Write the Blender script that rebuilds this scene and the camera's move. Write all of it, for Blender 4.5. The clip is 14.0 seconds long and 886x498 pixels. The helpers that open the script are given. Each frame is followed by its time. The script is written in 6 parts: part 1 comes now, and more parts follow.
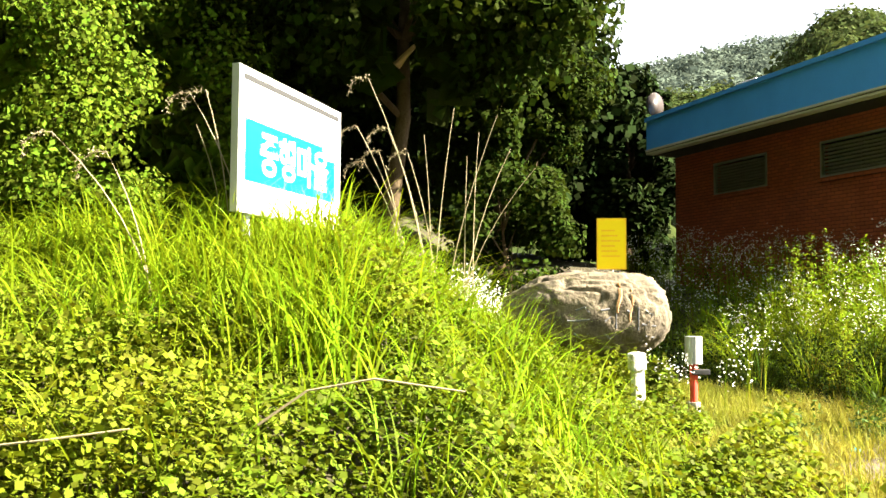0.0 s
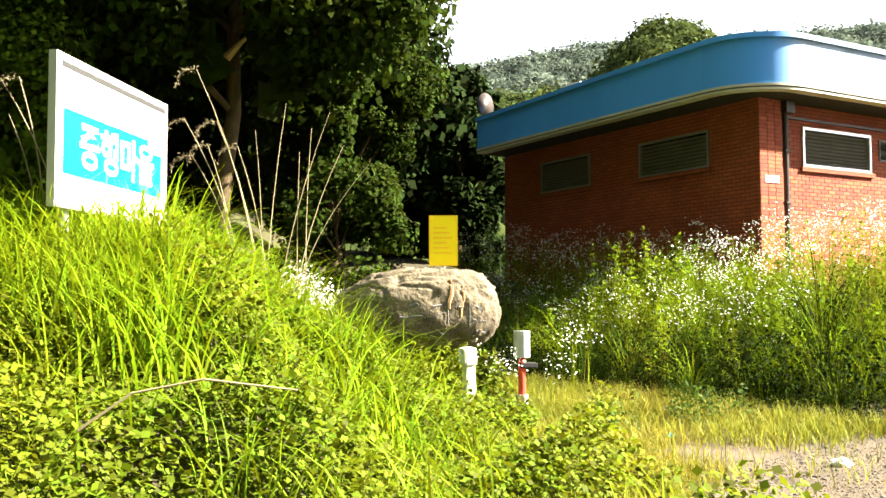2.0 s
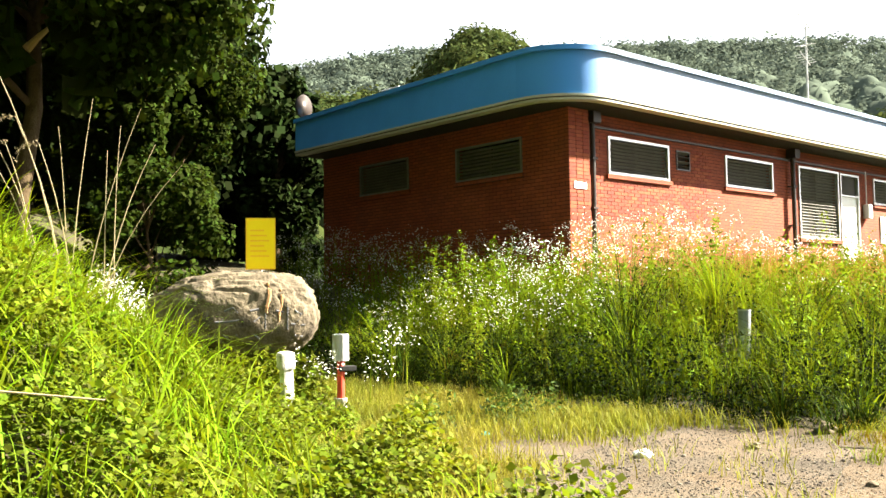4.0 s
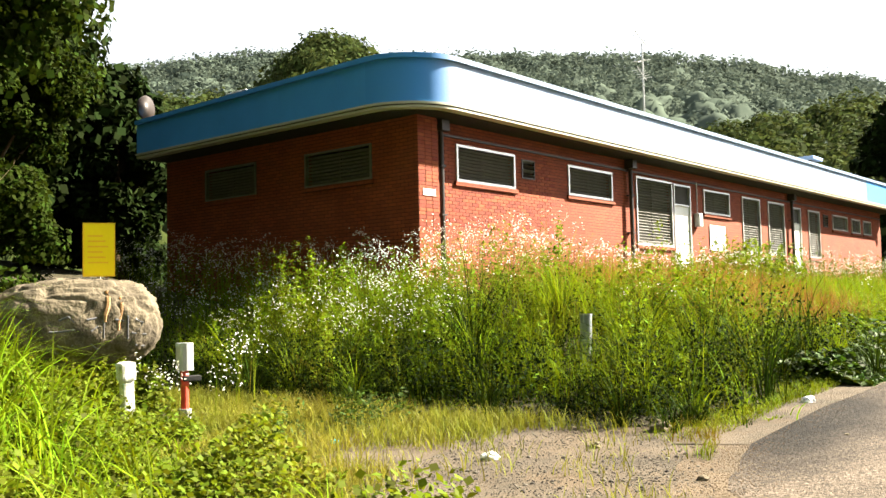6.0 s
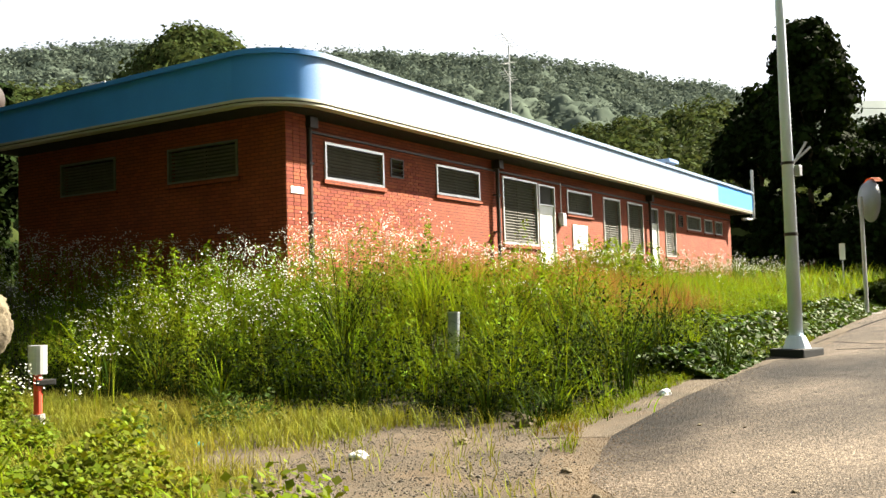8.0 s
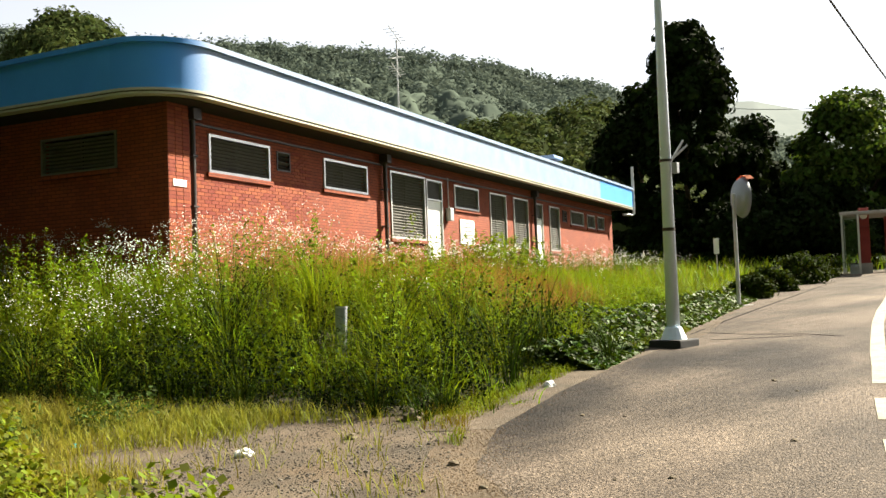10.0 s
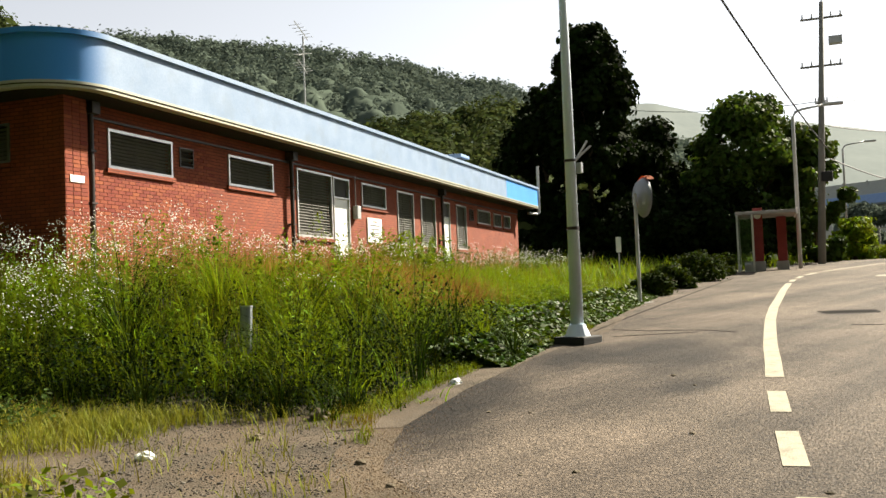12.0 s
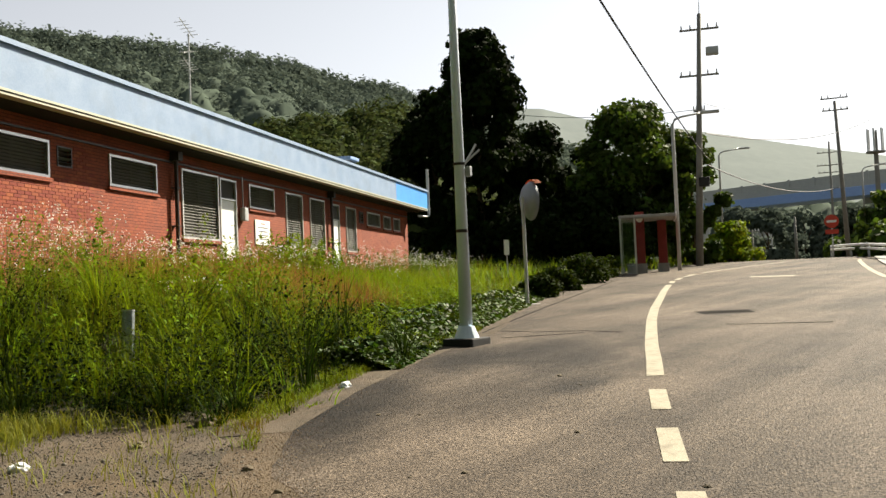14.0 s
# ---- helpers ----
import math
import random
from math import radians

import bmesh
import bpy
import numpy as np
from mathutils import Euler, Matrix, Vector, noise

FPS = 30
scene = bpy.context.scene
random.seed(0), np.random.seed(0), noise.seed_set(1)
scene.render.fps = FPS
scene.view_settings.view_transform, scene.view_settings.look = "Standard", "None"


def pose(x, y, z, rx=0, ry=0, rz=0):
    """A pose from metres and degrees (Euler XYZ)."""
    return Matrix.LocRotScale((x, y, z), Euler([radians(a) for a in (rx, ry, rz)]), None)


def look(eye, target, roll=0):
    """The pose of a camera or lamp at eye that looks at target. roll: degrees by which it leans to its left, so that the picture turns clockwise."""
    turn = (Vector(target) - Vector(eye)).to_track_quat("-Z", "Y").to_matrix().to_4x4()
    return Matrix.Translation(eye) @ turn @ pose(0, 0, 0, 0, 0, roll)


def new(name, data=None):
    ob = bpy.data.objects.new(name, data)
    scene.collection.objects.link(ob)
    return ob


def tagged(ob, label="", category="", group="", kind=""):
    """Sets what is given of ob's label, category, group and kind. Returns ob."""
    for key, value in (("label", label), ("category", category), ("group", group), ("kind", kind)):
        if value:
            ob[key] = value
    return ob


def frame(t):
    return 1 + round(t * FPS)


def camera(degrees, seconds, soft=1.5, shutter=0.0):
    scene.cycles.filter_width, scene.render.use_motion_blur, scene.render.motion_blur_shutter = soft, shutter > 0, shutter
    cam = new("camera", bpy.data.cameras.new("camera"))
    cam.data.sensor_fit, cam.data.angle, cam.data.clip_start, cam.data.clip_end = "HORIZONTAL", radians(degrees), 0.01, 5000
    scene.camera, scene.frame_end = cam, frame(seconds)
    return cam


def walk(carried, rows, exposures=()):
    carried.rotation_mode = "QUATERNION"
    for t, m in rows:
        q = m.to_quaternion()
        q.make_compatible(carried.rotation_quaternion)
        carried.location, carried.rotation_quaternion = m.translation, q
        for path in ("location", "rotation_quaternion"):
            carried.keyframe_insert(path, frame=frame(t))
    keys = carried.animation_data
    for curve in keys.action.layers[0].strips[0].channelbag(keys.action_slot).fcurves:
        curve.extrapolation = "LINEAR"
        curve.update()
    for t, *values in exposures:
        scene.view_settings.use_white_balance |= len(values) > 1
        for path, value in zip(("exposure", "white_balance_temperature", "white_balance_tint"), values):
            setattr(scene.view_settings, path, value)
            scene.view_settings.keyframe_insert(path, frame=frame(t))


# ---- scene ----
cam = camera(49.52, 14.0)
H = 1.5
PATH = [(0.0, -0.01, 3.45, -0.39), (0.5, -2.42, 3.39, -0.26), (1.0, -4.93, 3.34, -0.13), (1.5, -7.38, 3.30, 0.11), (2.0, -9.92, 3.28, 0.20),
        (2.5, -12.52, 3.28, 0.36), (3.0, -15.25, 3.28, 0.50), (3.5, -18.02, 3.31, 0.65), (6.0, -29.62, 3.58, 1.31), (6.5, -31.44, 3.56, 1.37),
        (7.0, -33.33, 3.52, 1.46), (7.5, -35.37, 3.42, 1.55), (8.0, -37.43, 3.29, 1.69), (10.5, -45.49, 2.64, 2.10), (11.0, -46.82, 2.56, 2.16),
        (11.5, -48.19, 2.50, 2.21), (12.0, -49.64, 2.44, 2.23), (12.5, -51.18, 2.40, 2.32), (13.0, -52.89, 2.38, 2.40), (13.5, -54.57, 2.36, 2.47),
        (14.0, -56.21, 2.32, 2.47)]
EXPOSE = [(0, 3.53), (1.5, 3.5), (3.5, 3.32), (6.0, 2.9), (8.0, 2.58), (10.5, 2.16), (14.0, 1.62)]
walk(cam, [(t, pose(0, 0, H, 90 + p, r, y)) for t, y, p, r in PATH], EXPOSE)

# ---- light ----
SUN_AZ, SUN_EL = 100.0, 36.0
world = bpy.data.worlds.new("sky")
scene.world = world
world.use_nodes = True
wn = world.node_tree
sky = wn.nodes.new("ShaderNodeTexSky")
sky.sky_type = "NISHITA"
sky.sun_disc = False
sky.sun_elevation = radians(SUN_EL)
sky.sun_rotation = radians(SUN_AZ)
sky.air_density, sky.dust_density, sky.ozone_density = 1.0, 1.0, 1.0
haze = wn.nodes.new("ShaderNodeHueSaturation")
haze.inputs["Saturation"].default_value = 0.22
haze.inputs["Value"].default_value = 0.95
wn.links.new(sky.outputs["Color"], haze.inputs["Color"])
wn.links.new(haze.outputs["Color"], wn.nodes["Background"].inputs["Color"])
wn.nodes["Background"].inputs["Strength"].default_value = 0.05
sun_data = bpy.data.lights.new("sun", "SUN")
sun_data.energy, sun_data.angle, sun_data.color = 5.0, radians(0.6), (1.0, 0.9, 0.72)
sun = new("sun", sun_data)
sun_dir = Vector((math.sin(radians(SUN_AZ)) * math.cos(radians(SUN_EL)), math.cos(radians(SUN_AZ)) * math.cos(radians(SUN_EL)), math.sin(radians(SUN_EL))))
sun.matrix_world = look(sun_dir * 60, (0, 0, 0))


# ---- materials ----
def material(name, c1, c2=None, rough=0.8, scale=3.0, fine=40.0, bump=0.2, metal=0.0, stain=None, stain_scale=0.7, stain_amount=0.5,
             leafy=0.0, random_by="", spread=0.0, spec=0.3, grain=0.4):
    m = bpy.data.materials.new(name)
    m.use_nodes = True
    nt = m.node_tree
    N, Lk = nt.nodes, nt.links
    b = N["Principled BSDF"]
    b.inputs["Roughness"].default_value, b.inputs["Metallic"].default_value = rough, metal
    b.inputs["Specular IOR Level"].default_value = spec
    c2 = c2 or c1
    geo = N.new("ShaderNodeNewGeometry")
    n1 = N.new("ShaderNodeTexNoise"); n1.inputs["Scale"].default_value = scale; n1.inputs["Detail"].default_value = 6
    n2 = N.new("ShaderNodeTexNoise"); n2.inputs["Scale"].default_value = fine; n2.inputs["Detail"].default_value = 4
    for n in (n1, n2):
        Lk.new(geo.outputs["Position"], n.inputs["Vector"])
    mul = N.new("ShaderNodeMath"); mul.operation = "MULTIPLY_ADD"; mul.inputs[1].default_value = 1 - grain
    half = N.new("ShaderNodeMath"); half.operation = "MULTIPLY"; half.inputs[1].default_value = grain
    Lk.new(n2.outputs["Fac"], half.inputs[0]); Lk.new(n1.outputs["Fac"], mul.inputs[0]); Lk.new(half.outputs[0], mul.inputs[2])
    ramp = N.new("ShaderNodeMapRange"); ramp.inputs["From Min"].default_value = 0.32; ramp.inputs["From Max"].default_value = 0.68
    Lk.new(mul.outputs[0], ramp.inputs["Value"])
    mix = N.new("ShaderNodeMix"); mix.data_type = "RGBA"
    mix.inputs["A"].default_value, mix.inputs["B"].default_value = (*c1, 1), (*c2, 1)
    Lk.new(ramp.outputs["Result"], mix.inputs["Factor"])
    out = mix.outputs["Result"]
    if random_by:
        hs = N.new("ShaderNodeHueSaturation")
        r = geo.outputs["Random Per Island"]
        if random_by == "object":
            r = N.new("ShaderNodeObjectInfo").outputs["Random"]
        mr = N.new("ShaderNodeMapRange"); mr.inputs["To Min"].default_value = 1 - spread; mr.inputs["To Max"].default_value = 1 + spread
        hr = N.new("ShaderNodeMapRange"); hr.inputs["To Min"].default_value = 0.5 - 0.05 * spread; hr.inputs["To Max"].default_value = 0.5 + 0.03 * spread
        Lk.new(r, mr.inputs["Value"]); Lk.new(r, hr.inputs["Value"])
        Lk.new(mr.outputs["Result"], hs.inputs["Value"]); Lk.new(hr.outputs["Result"], hs.inputs["Hue"]); Lk.new(out, hs.inputs["Color"])
        out = hs.outputs["Color"]
    if stain:
        n3 = N.new("ShaderNodeTexNoise"); n3.inputs["Scale"].default_value = stain_scale; n3.inputs["Detail"].default_value = 8; n3.inputs["Roughness"].default_value = 0.65
        Lk.new(geo.outputs["Position"], n3.inputs["Vector"])
        r3 = N.new("ShaderNodeMapRange"); r3.inputs["From Min"].default_value = 0.5; r3.inputs["From Max"].default_value = 0.72; r3.inputs["To Max"].default_value = stain_amount
        Lk.new(n3.outputs["Fac"], r3.inputs["Value"])
        m3 = N.new("ShaderNodeMix"); m3.data_type = "RGBA"; m3.inputs["B"].default_value = (*stain, 1)
        Lk.new(out, m3.inputs["A"]); Lk.new(r3.outputs["Result"], m3.inputs["Factor"])
        out = m3.outputs["Result"]
    Lk.new(out, b.inputs["Base Color"])
    if bump:
        bp = N.new("ShaderNodeBump"); bp.inputs["Strength"].default_value = bump; bp.inputs["Distance"].default_value = 0.02
        Lk.new(n2.outputs["Fac"], bp.inputs["Height"]); Lk.new(bp.outputs["Normal"], b.inputs["Normal"])
    if leafy:
        tr = N.new("ShaderNodeBsdfTranslucent")
        ms = N.new("ShaderNodeMixShader"); ms.inputs[0].default_value = leafy
        br = N.new("ShaderNodeHueSaturation"); br.inputs["Value"].default_value = 1.5; br.inputs["Hue"].default_value = 0.48
        Lk.new(out, br.inputs["Color"]); Lk.new(br.outputs["Color"], tr.inputs["Color"])
        Lk.new(b.outputs[0], ms.inputs[1]); Lk.new(tr.outputs[0], ms.inputs[2]); Lk.new(ms.outputs[0], N["Material Output"].inputs["Surface"])
    return m


def brick_material(name):
    m = material(name, (0.185, 0.036, 0.013), (0.25, 0.060, 0.023), rough=0.85, scale=1.2, fine=60, bump=0.15, stain=(0.16, 0.045, 0.026), stain_scale=0.9, stain_amount=0.5)
    nt = m.node_tree; N, Lk = nt.nodes, nt.links
    b = N["Principled BSDF"]
    co = N.new("ShaderNodeTexCoord")
    sep = N.new("ShaderNodeSeparateXYZ"); Lk.new(co.outputs["Object"], sep.inputs[0])
    add = N.new("ShaderNodeMath"); add.operation = "ADD"; Lk.new(sep.outputs["X"], add.inputs[0]); Lk.new(sep.outputs["Y"], add.inputs[1])
    cb = N.new("ShaderNodeCombineXYZ"); Lk.new(add.outputs[0], cb.inputs["X"]); Lk.new(sep.outputs["Z"], cb.inputs["Y"])
    br = N.new("ShaderNodeTexBrick")
    br.inputs["Scale"].default_value = 1.0
    br.inputs["Brick Width"].default_value, br.inputs["Row Height"].default_value, br.inputs["Mortar Size"].default_value = 0.2, 0.067, 0.006
    br.inputs["Color1"].default_value, br.inputs["Color2"].default_value = (0.85, 0.85, 0.85, 1), (1.15, 1.1, 1.05, 1)
    br.inputs["Mortar"].default_value = (0.3, 0.3, 0.32, 1)
    Lk.new(cb.outputs[0], br.inputs["Vector"])
    src = b.inputs["Base Color"].links[0].from_socket
    mu = N.new("ShaderNodeMix"); mu.data_type = "RGBA"; mu.blend_type = "MULTIPLY"; mu.inputs["Factor"].default_value = 1
    Lk.new(src, mu.inputs["A"]); Lk.new(br.outputs["Color"], mu.inputs["B"]); Lk.new(mu.outputs["Result"], b.inputs["Base Color"])
    bp = N.new("ShaderNodeBump"); bp.inputs["Strength"].default_value = 0.6; bp.inputs["Distance"].default_value = 0.008; bp.invert = True
    old = b.inputs["Normal"].links[0].from_socket
    Lk.new(br.outputs["Fac"], bp.inputs["Height"]); Lk.new(old, bp.inputs["Normal"]); Lk.new(bp.outputs["Normal"], b.inputs["Normal"])
    return m


BRICK = brick_material("red_brick")
BLUE = material("blue_paint", (0.05, 0.25, 0.66), (0.06, 0.29, 0.72), rough=0.5, scale=1.5, fine=25, bump=0.05, stain=(0.045, 0.2, 0.52), stain_amount=0.4)
FADED_LIT = material("faded_sunlit_blue", (0.14, 0.215, 0.34), (0.22, 0.295, 0.42), rough=0.55, scale=2.0, fine=30, bump=0.08, stain=(0.14, 0.19, 0.25), stain_scale=1.4, stain_amount=0.6)
# paler towards the front: fading, with the sun's brightness painted in as well
_n, _l = FADED_LIT.node_tree.nodes, FADED_LIT.node_tree.links
_co = _n.new("ShaderNodeTexCoord"); _sx = _n.new("ShaderNodeSeparateXYZ"); _l.new(_co.outputs["Object"], _sx.inputs[0])
_mr = _n.new("ShaderNodeMapRange"); _mr.interpolation_type = "SMOOTHSTEP"; _mr.inputs["From Min"].default_value = -0.45; _mr.inputs["From Max"].default_value = 0.45
_l.new(_sx.outputs["X"], _mr.inputs["Value"])
_mx = _n.new("ShaderNodeMix"); _mx.data_type = "RGBA"; _mx.inputs["A"].default_value = (0.05, 0.25, 0.66, 1)
_l.new(_mr.outputs["Result"], _mx.inputs["Factor"]); _l.new(_n["Principled BSDF"].inputs["Base Color"].links[0].from_socket, _mx.inputs["B"])
_l.new(_mx.outputs["Result"], _n["Principled BSDF"].inputs["Base Color"])
CREAM = material("cream_trim", (0.385, 0.385, 0.294), (0.434, 0.42, 0.336), rough=0.5, bump=0.03, stain=(0.3, 0.3, 0.22))
# soffit colour taken near black to carry the shade under the eaves
SOFFIT = material("eave_shade_soffit", (0.016, 0.013, 0.011), (0.026, 0.021, 0.017), rough=0.9)
ROOFING = material("roof_membrane", (0.2, 0.22, 0.2), (0.28, 0.28, 0.25), rough=0.9)
ALU = material("aluminium", (0.496, 0.496, 0.48), (0.56, 0.56, 0.544), rough=0.35, metal=0.6, bump=0.03)
DARKPIPE = material("dark_pipe", (0.025, 0.02, 0.02), (0.04, 0.03, 0.025), rough=0.45, bump=0.05)
# one dark colour for the room surfaces and the opaque panes
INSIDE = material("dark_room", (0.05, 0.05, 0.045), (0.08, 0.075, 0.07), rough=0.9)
LOUVRE = material("louvre_metal", (0.06, 0.058, 0.05), (0.1, 0.095, 0.08), rough=0.5, bump=0.05)
WHITE = material("white_paint", (0.78, 0.78, 0.76), (0.82, 0.82, 0.8), rough=0.45, scale=4, bump=0.03, stain=(0.55, 0.54, 0.5), stain_amount=0.25)
OLD_WHITE = material("weathered_white", (0.42, 0.42, 0.37), (0.6, 0.6, 0.54), rough=0.85, scale=6, fine=50, bump=0.3, stain=(0.12, 0.13, 0.08), stain_scale=9, stain_amount=0.85)
# same aluminium in a darker colour that carries the end wall's shade
SHADED_ALU = material("shaded_aluminium", (0.13, 0.13, 0.125), (0.19, 0.19, 0.18), rough=0.5, metal=0.4, bump=0.03)
INK = material("dark_ink", (0.1, 0.1, 0.11), rough=0.6, bump=0)
TURQ = material("turquoise_print", (0.0, 0.46, 0.62), (0.0, 0.5, 0.66), rough=0.4, bump=0)
YELLOW = material("yellow_board", (0.8, 0.6, 0.004), (0.85, 0.66, 0.006), rough=0.45, bump=0.02)
ORANGE = material("faded_print", (0.75, 0.42, 0.02), (0.8, 0.5, 0.03), rough=0.5, bump=0)
STONE = material("carved_boulder", (0.072, 0.06, 0.042), (0.18, 0.15, 0.105), rough=0.95, scale=3.2, fine=22, bump=1.0, stain=(0.05, 0.042, 0.034), stain_scale=2.8, stain_amount=0.9, spec=0.1)
RUSTY = material("rust_stain", (0.33, 0.17, 0.08), (0.4, 0.24, 0.12), rough=0.9)
GALV = material("galvanised_steel", (0.375, 0.39, 0.3975), (0.45, 0.4575, 0.4575), rough=0.4, metal=0.35, scale=3, bump=0.04, stain=(0.36, 0.37, 0.36), stain_amount=0.4)
RED = material("red_paint", (0.5, 0.05, 0.03), (0.6, 0.07, 0.04), rough=0.5, bump=0.05, stain=(0.25, 0.06, 0.04))
MAROON = material("maroon_pillar", (0.16, 0.022, 0.018), (0.22, 0.034, 0.026), rough=0.7, bump=0.1)
CONCRETE = material("concrete", (0.252, 0.245, 0.224), (0.322, 0.315, 0.294), rough=0.9, bump=0.4, stain=(0.2, 0.19, 0.17))
ASPHALT = material("asphalt", (0.013, 0.0102, 0.0076), (0.165, 0.13, 0.097), rough=0.8, scale=0.35, fine=55, bump=0.9, stain=(0.03, 0.024, 0.018), stain_scale=0.55, stain_amount=0.75, spec=0.1, grain=0.66)
def lane_wear(m, turn, stains):
    """Long soft streaks, fine pale aggregate and oily stains, worn into the road."""
    nt = m.node_tree; N, Lk = nt.nodes, nt.links
    b = N["Principled BSDF"]
    geo = N.new("ShaderNodeNewGeometry")
    mp = N.new("ShaderNodeMapping"); mp.inputs["Rotation"].default_value = (0, 0, radians(turn)); mp.inputs["Scale"].default_value = (0.07, 0.9, 1)
    Lk.new(geo.outputs["Position"], mp.inputs["Vector"])
    n = N.new("ShaderNodeTexNoise"); n.inputs["Scale"].default_value = 1.0; n.inputs["Detail"].default_value = 7; n.inputs["Roughness"].default_value = 0.62
    Lk.new(mp.outputs["Vector"], n.inputs["Vector"])
    r = N.new("ShaderNodeMapRange"); r.inputs["From Min"].default_value = 0.36; r.inputs["From Max"].default_value = 0.62; r.inputs["To Min"].default_value = 0.5; r.inputs["To Max"].default_value = 1.15
    Lk.new(n.outputs["Fac"], r.inputs["Value"])
    v = N.new("ShaderNodeTexVoronoi"); v.inputs["Scale"].default_value = 48
    Lk.new(geo.outputs["Position"], v.inputs["Vector"])
    g = N.new("ShaderNodeSeparateColor"); Lk.new(v.outputs["Color"], g.inputs[0])
    q = N.new("ShaderNodeMapRange"); q.inputs["To Min"].default_value = 0.55; q.inputs["To Max"].default_value = 1.45
    Lk.new(g.outputs[0], q.inputs["Value"])
    mul = N.new("ShaderNodeMath"); mul.operation = "MULTIPLY"
    Lk.new(r.outputs["Result"], mul.inputs[0]); Lk.new(q.outputs["Result"], mul.inputs[1])
    value = mul.outputs[0]
    rough = N.new("ShaderNodeTexNoise"); rough.inputs["Scale"].default_value = 1.7; rough.inputs["Detail"].default_value = 8; rough.inputs["Roughness"].default_value = 0.7
    Lk.new(geo.outputs["Position"], rough.inputs["Vector"])
    for x, y, half_length, half_width, along in stains:
        spot = N.new("ShaderNodeMapping"); spot.vector_type = "TEXTURE"
        spot.inputs["Location"].default_value, spot.inputs["Rotation"].default_value, spot.inputs["Scale"].default_value = (x, y, 0), (0, 0, radians(along)), (half_length, half_width, 1000)
        Lk.new(geo.outputs["Position"], spot.inputs["Vector"])
        ball = N.new("ShaderNodeTexGradient"); ball.gradient_type = "SPHERICAL"; Lk.new(spot.outputs["Vector"], ball.inputs["Vector"])
        both = N.new("ShaderNodeMath"); both.operation = "MULTIPLY"; Lk.new(ball.outputs["Fac"], both.inputs[0]); Lk.new(rough.outputs["Fac"], both.inputs[1])
        dark = N.new("ShaderNodeMapRange"); dark.inputs["From Min"].default_value, dark.inputs["From Max"].default_value = 0.05, 0.35
        dark.inputs["To Min"].default_value, dark.inputs["To Max"].default_value = 1.0, 0.3
        Lk.new(both.outputs[0], dark.inputs["Value"])
        mix = N.new("ShaderNodeMath"); mix.operation = "MULTIPLY"; Lk.new(value, mix.inputs[0]); Lk.new(dark.outputs["Result"], mix.inputs[1])
        value = mix.outputs[0]
    hs = N.new("ShaderNodeHueSaturation")
    Lk.new(b.inputs["Base Color"].links[0].from_socket, hs.inputs["Color"]); Lk.new(value, hs.inputs["Value"])
    Lk.new(hs.outputs["Color"], b.inputs["Base Color"])


lane_wear(ASPHALT, -24, ((11.8, 6.15, 3.2, 1.2, 28), (11.0, 7.1, 2.0, 0.9, 25), (7.8, 6.3, 2.6, 0.9, 26), (6.3, 5.6, 1.8, 0.8, 38), (18.8, 5.98, 0.9, 0.8, 0), (9.2, 4.5, 0.9, 0.5, 10)))
LINE = material("road_marking", (0.27, 0.25, 0.19), (0.34, 0.31, 0.24), rough=0.8, scale=6, fine=50, bump=0.2, stain=(0.14, 0.12, 0.09), stain_scale=5, stain_amount=0.8, spec=0.1)
DIRT = material("soil", (0.0245, 0.021, 0.0105), (0.056, 0.0455, 0.021), rough=0.95, scale=1.5, fine=40, bump=0.6, stain=(0.05, 0.06, 0.015), stain_scale=1.2, stain_amount=0.7)
GRAVEL = material("gravel_bed", (0.05, 0.043, 0.034), (0.125, 0.1, 0.073), rough=0.95, scale=1.8, fine=60, bump=1.0, stain=(0.15, 0.105, 0.06), stain_scale=0.8, stain_amount=0.55, spec=0.1)
SANDBED = material("sand_bed", (0.06, 0.048, 0.034), (0.14, 0.105, 0.07), rough=0.95, scale=2.2, fine=70, bump=0.8, stain=(0.07, 0.06, 0.045), stain_scale=1.6, stain_amount=0.8, spec=0.1)
PEBBLE = material("pebbles", (0.054, 0.048, 0.042), (0.12, 0.108, 0.09), rough=0.95, random_by="island", spread=0.6, spec=0.1)
SAND = material("sandy_grit", (0.119, 0.085, 0.051), (0.187, 0.136, 0.085), rough=0.95, random_by="island", spread=0.4, spec=0.05)
BARK = material("bark", (0.042, 0.028, 0.0154), (0.084, 0.063, 0.035), rough=0.95, scale=6, fine=40, bump=0.9, spec=0.1)
BROKEN = material("bare_wood", (0.45, 0.3, 0.14), (0.55, 0.4, 0.22), rough=0.9)
LEAF_A = material("broad_leaves", (0.0264, 0.0561, 0.00528), (0.0462, 0.0792, 0.00792), rough=0.7, scale=0.5, fine=3, bump=0, random_by="island", spec=0.12, leafy=0.25, spread=0.45)
# leaf colour near black, carrying the shade of wood, backlit trees and weed gaps
LEAF_B = material("shade_dark_leaves", (0.005, 0.011, 0.002), (0.011, 0.02, 0.0035), rough=0.85, scale=0.5, fine=3, bump=0, random_by="island", spec=0.03, leafy=0.1, spread=0.45)
LEAF_MID = material("woodland_leaves", (0.010, 0.021, 0.0018), (0.022, 0.036, 0.003), rough=0.85, scale=0.5, fine=3, bump=0, random_by="island", spec=0.04, leafy=0.2, spread=0.5)
LEAF_C = material("climber_leaves", (0.07, 0.14, 0.004), (0.14, 0.185, 0.007), rough=0.75, scale=0.5, fine=3, bump=0, random_by="island", spec=0.05, leafy=0.25, spread=0.55)
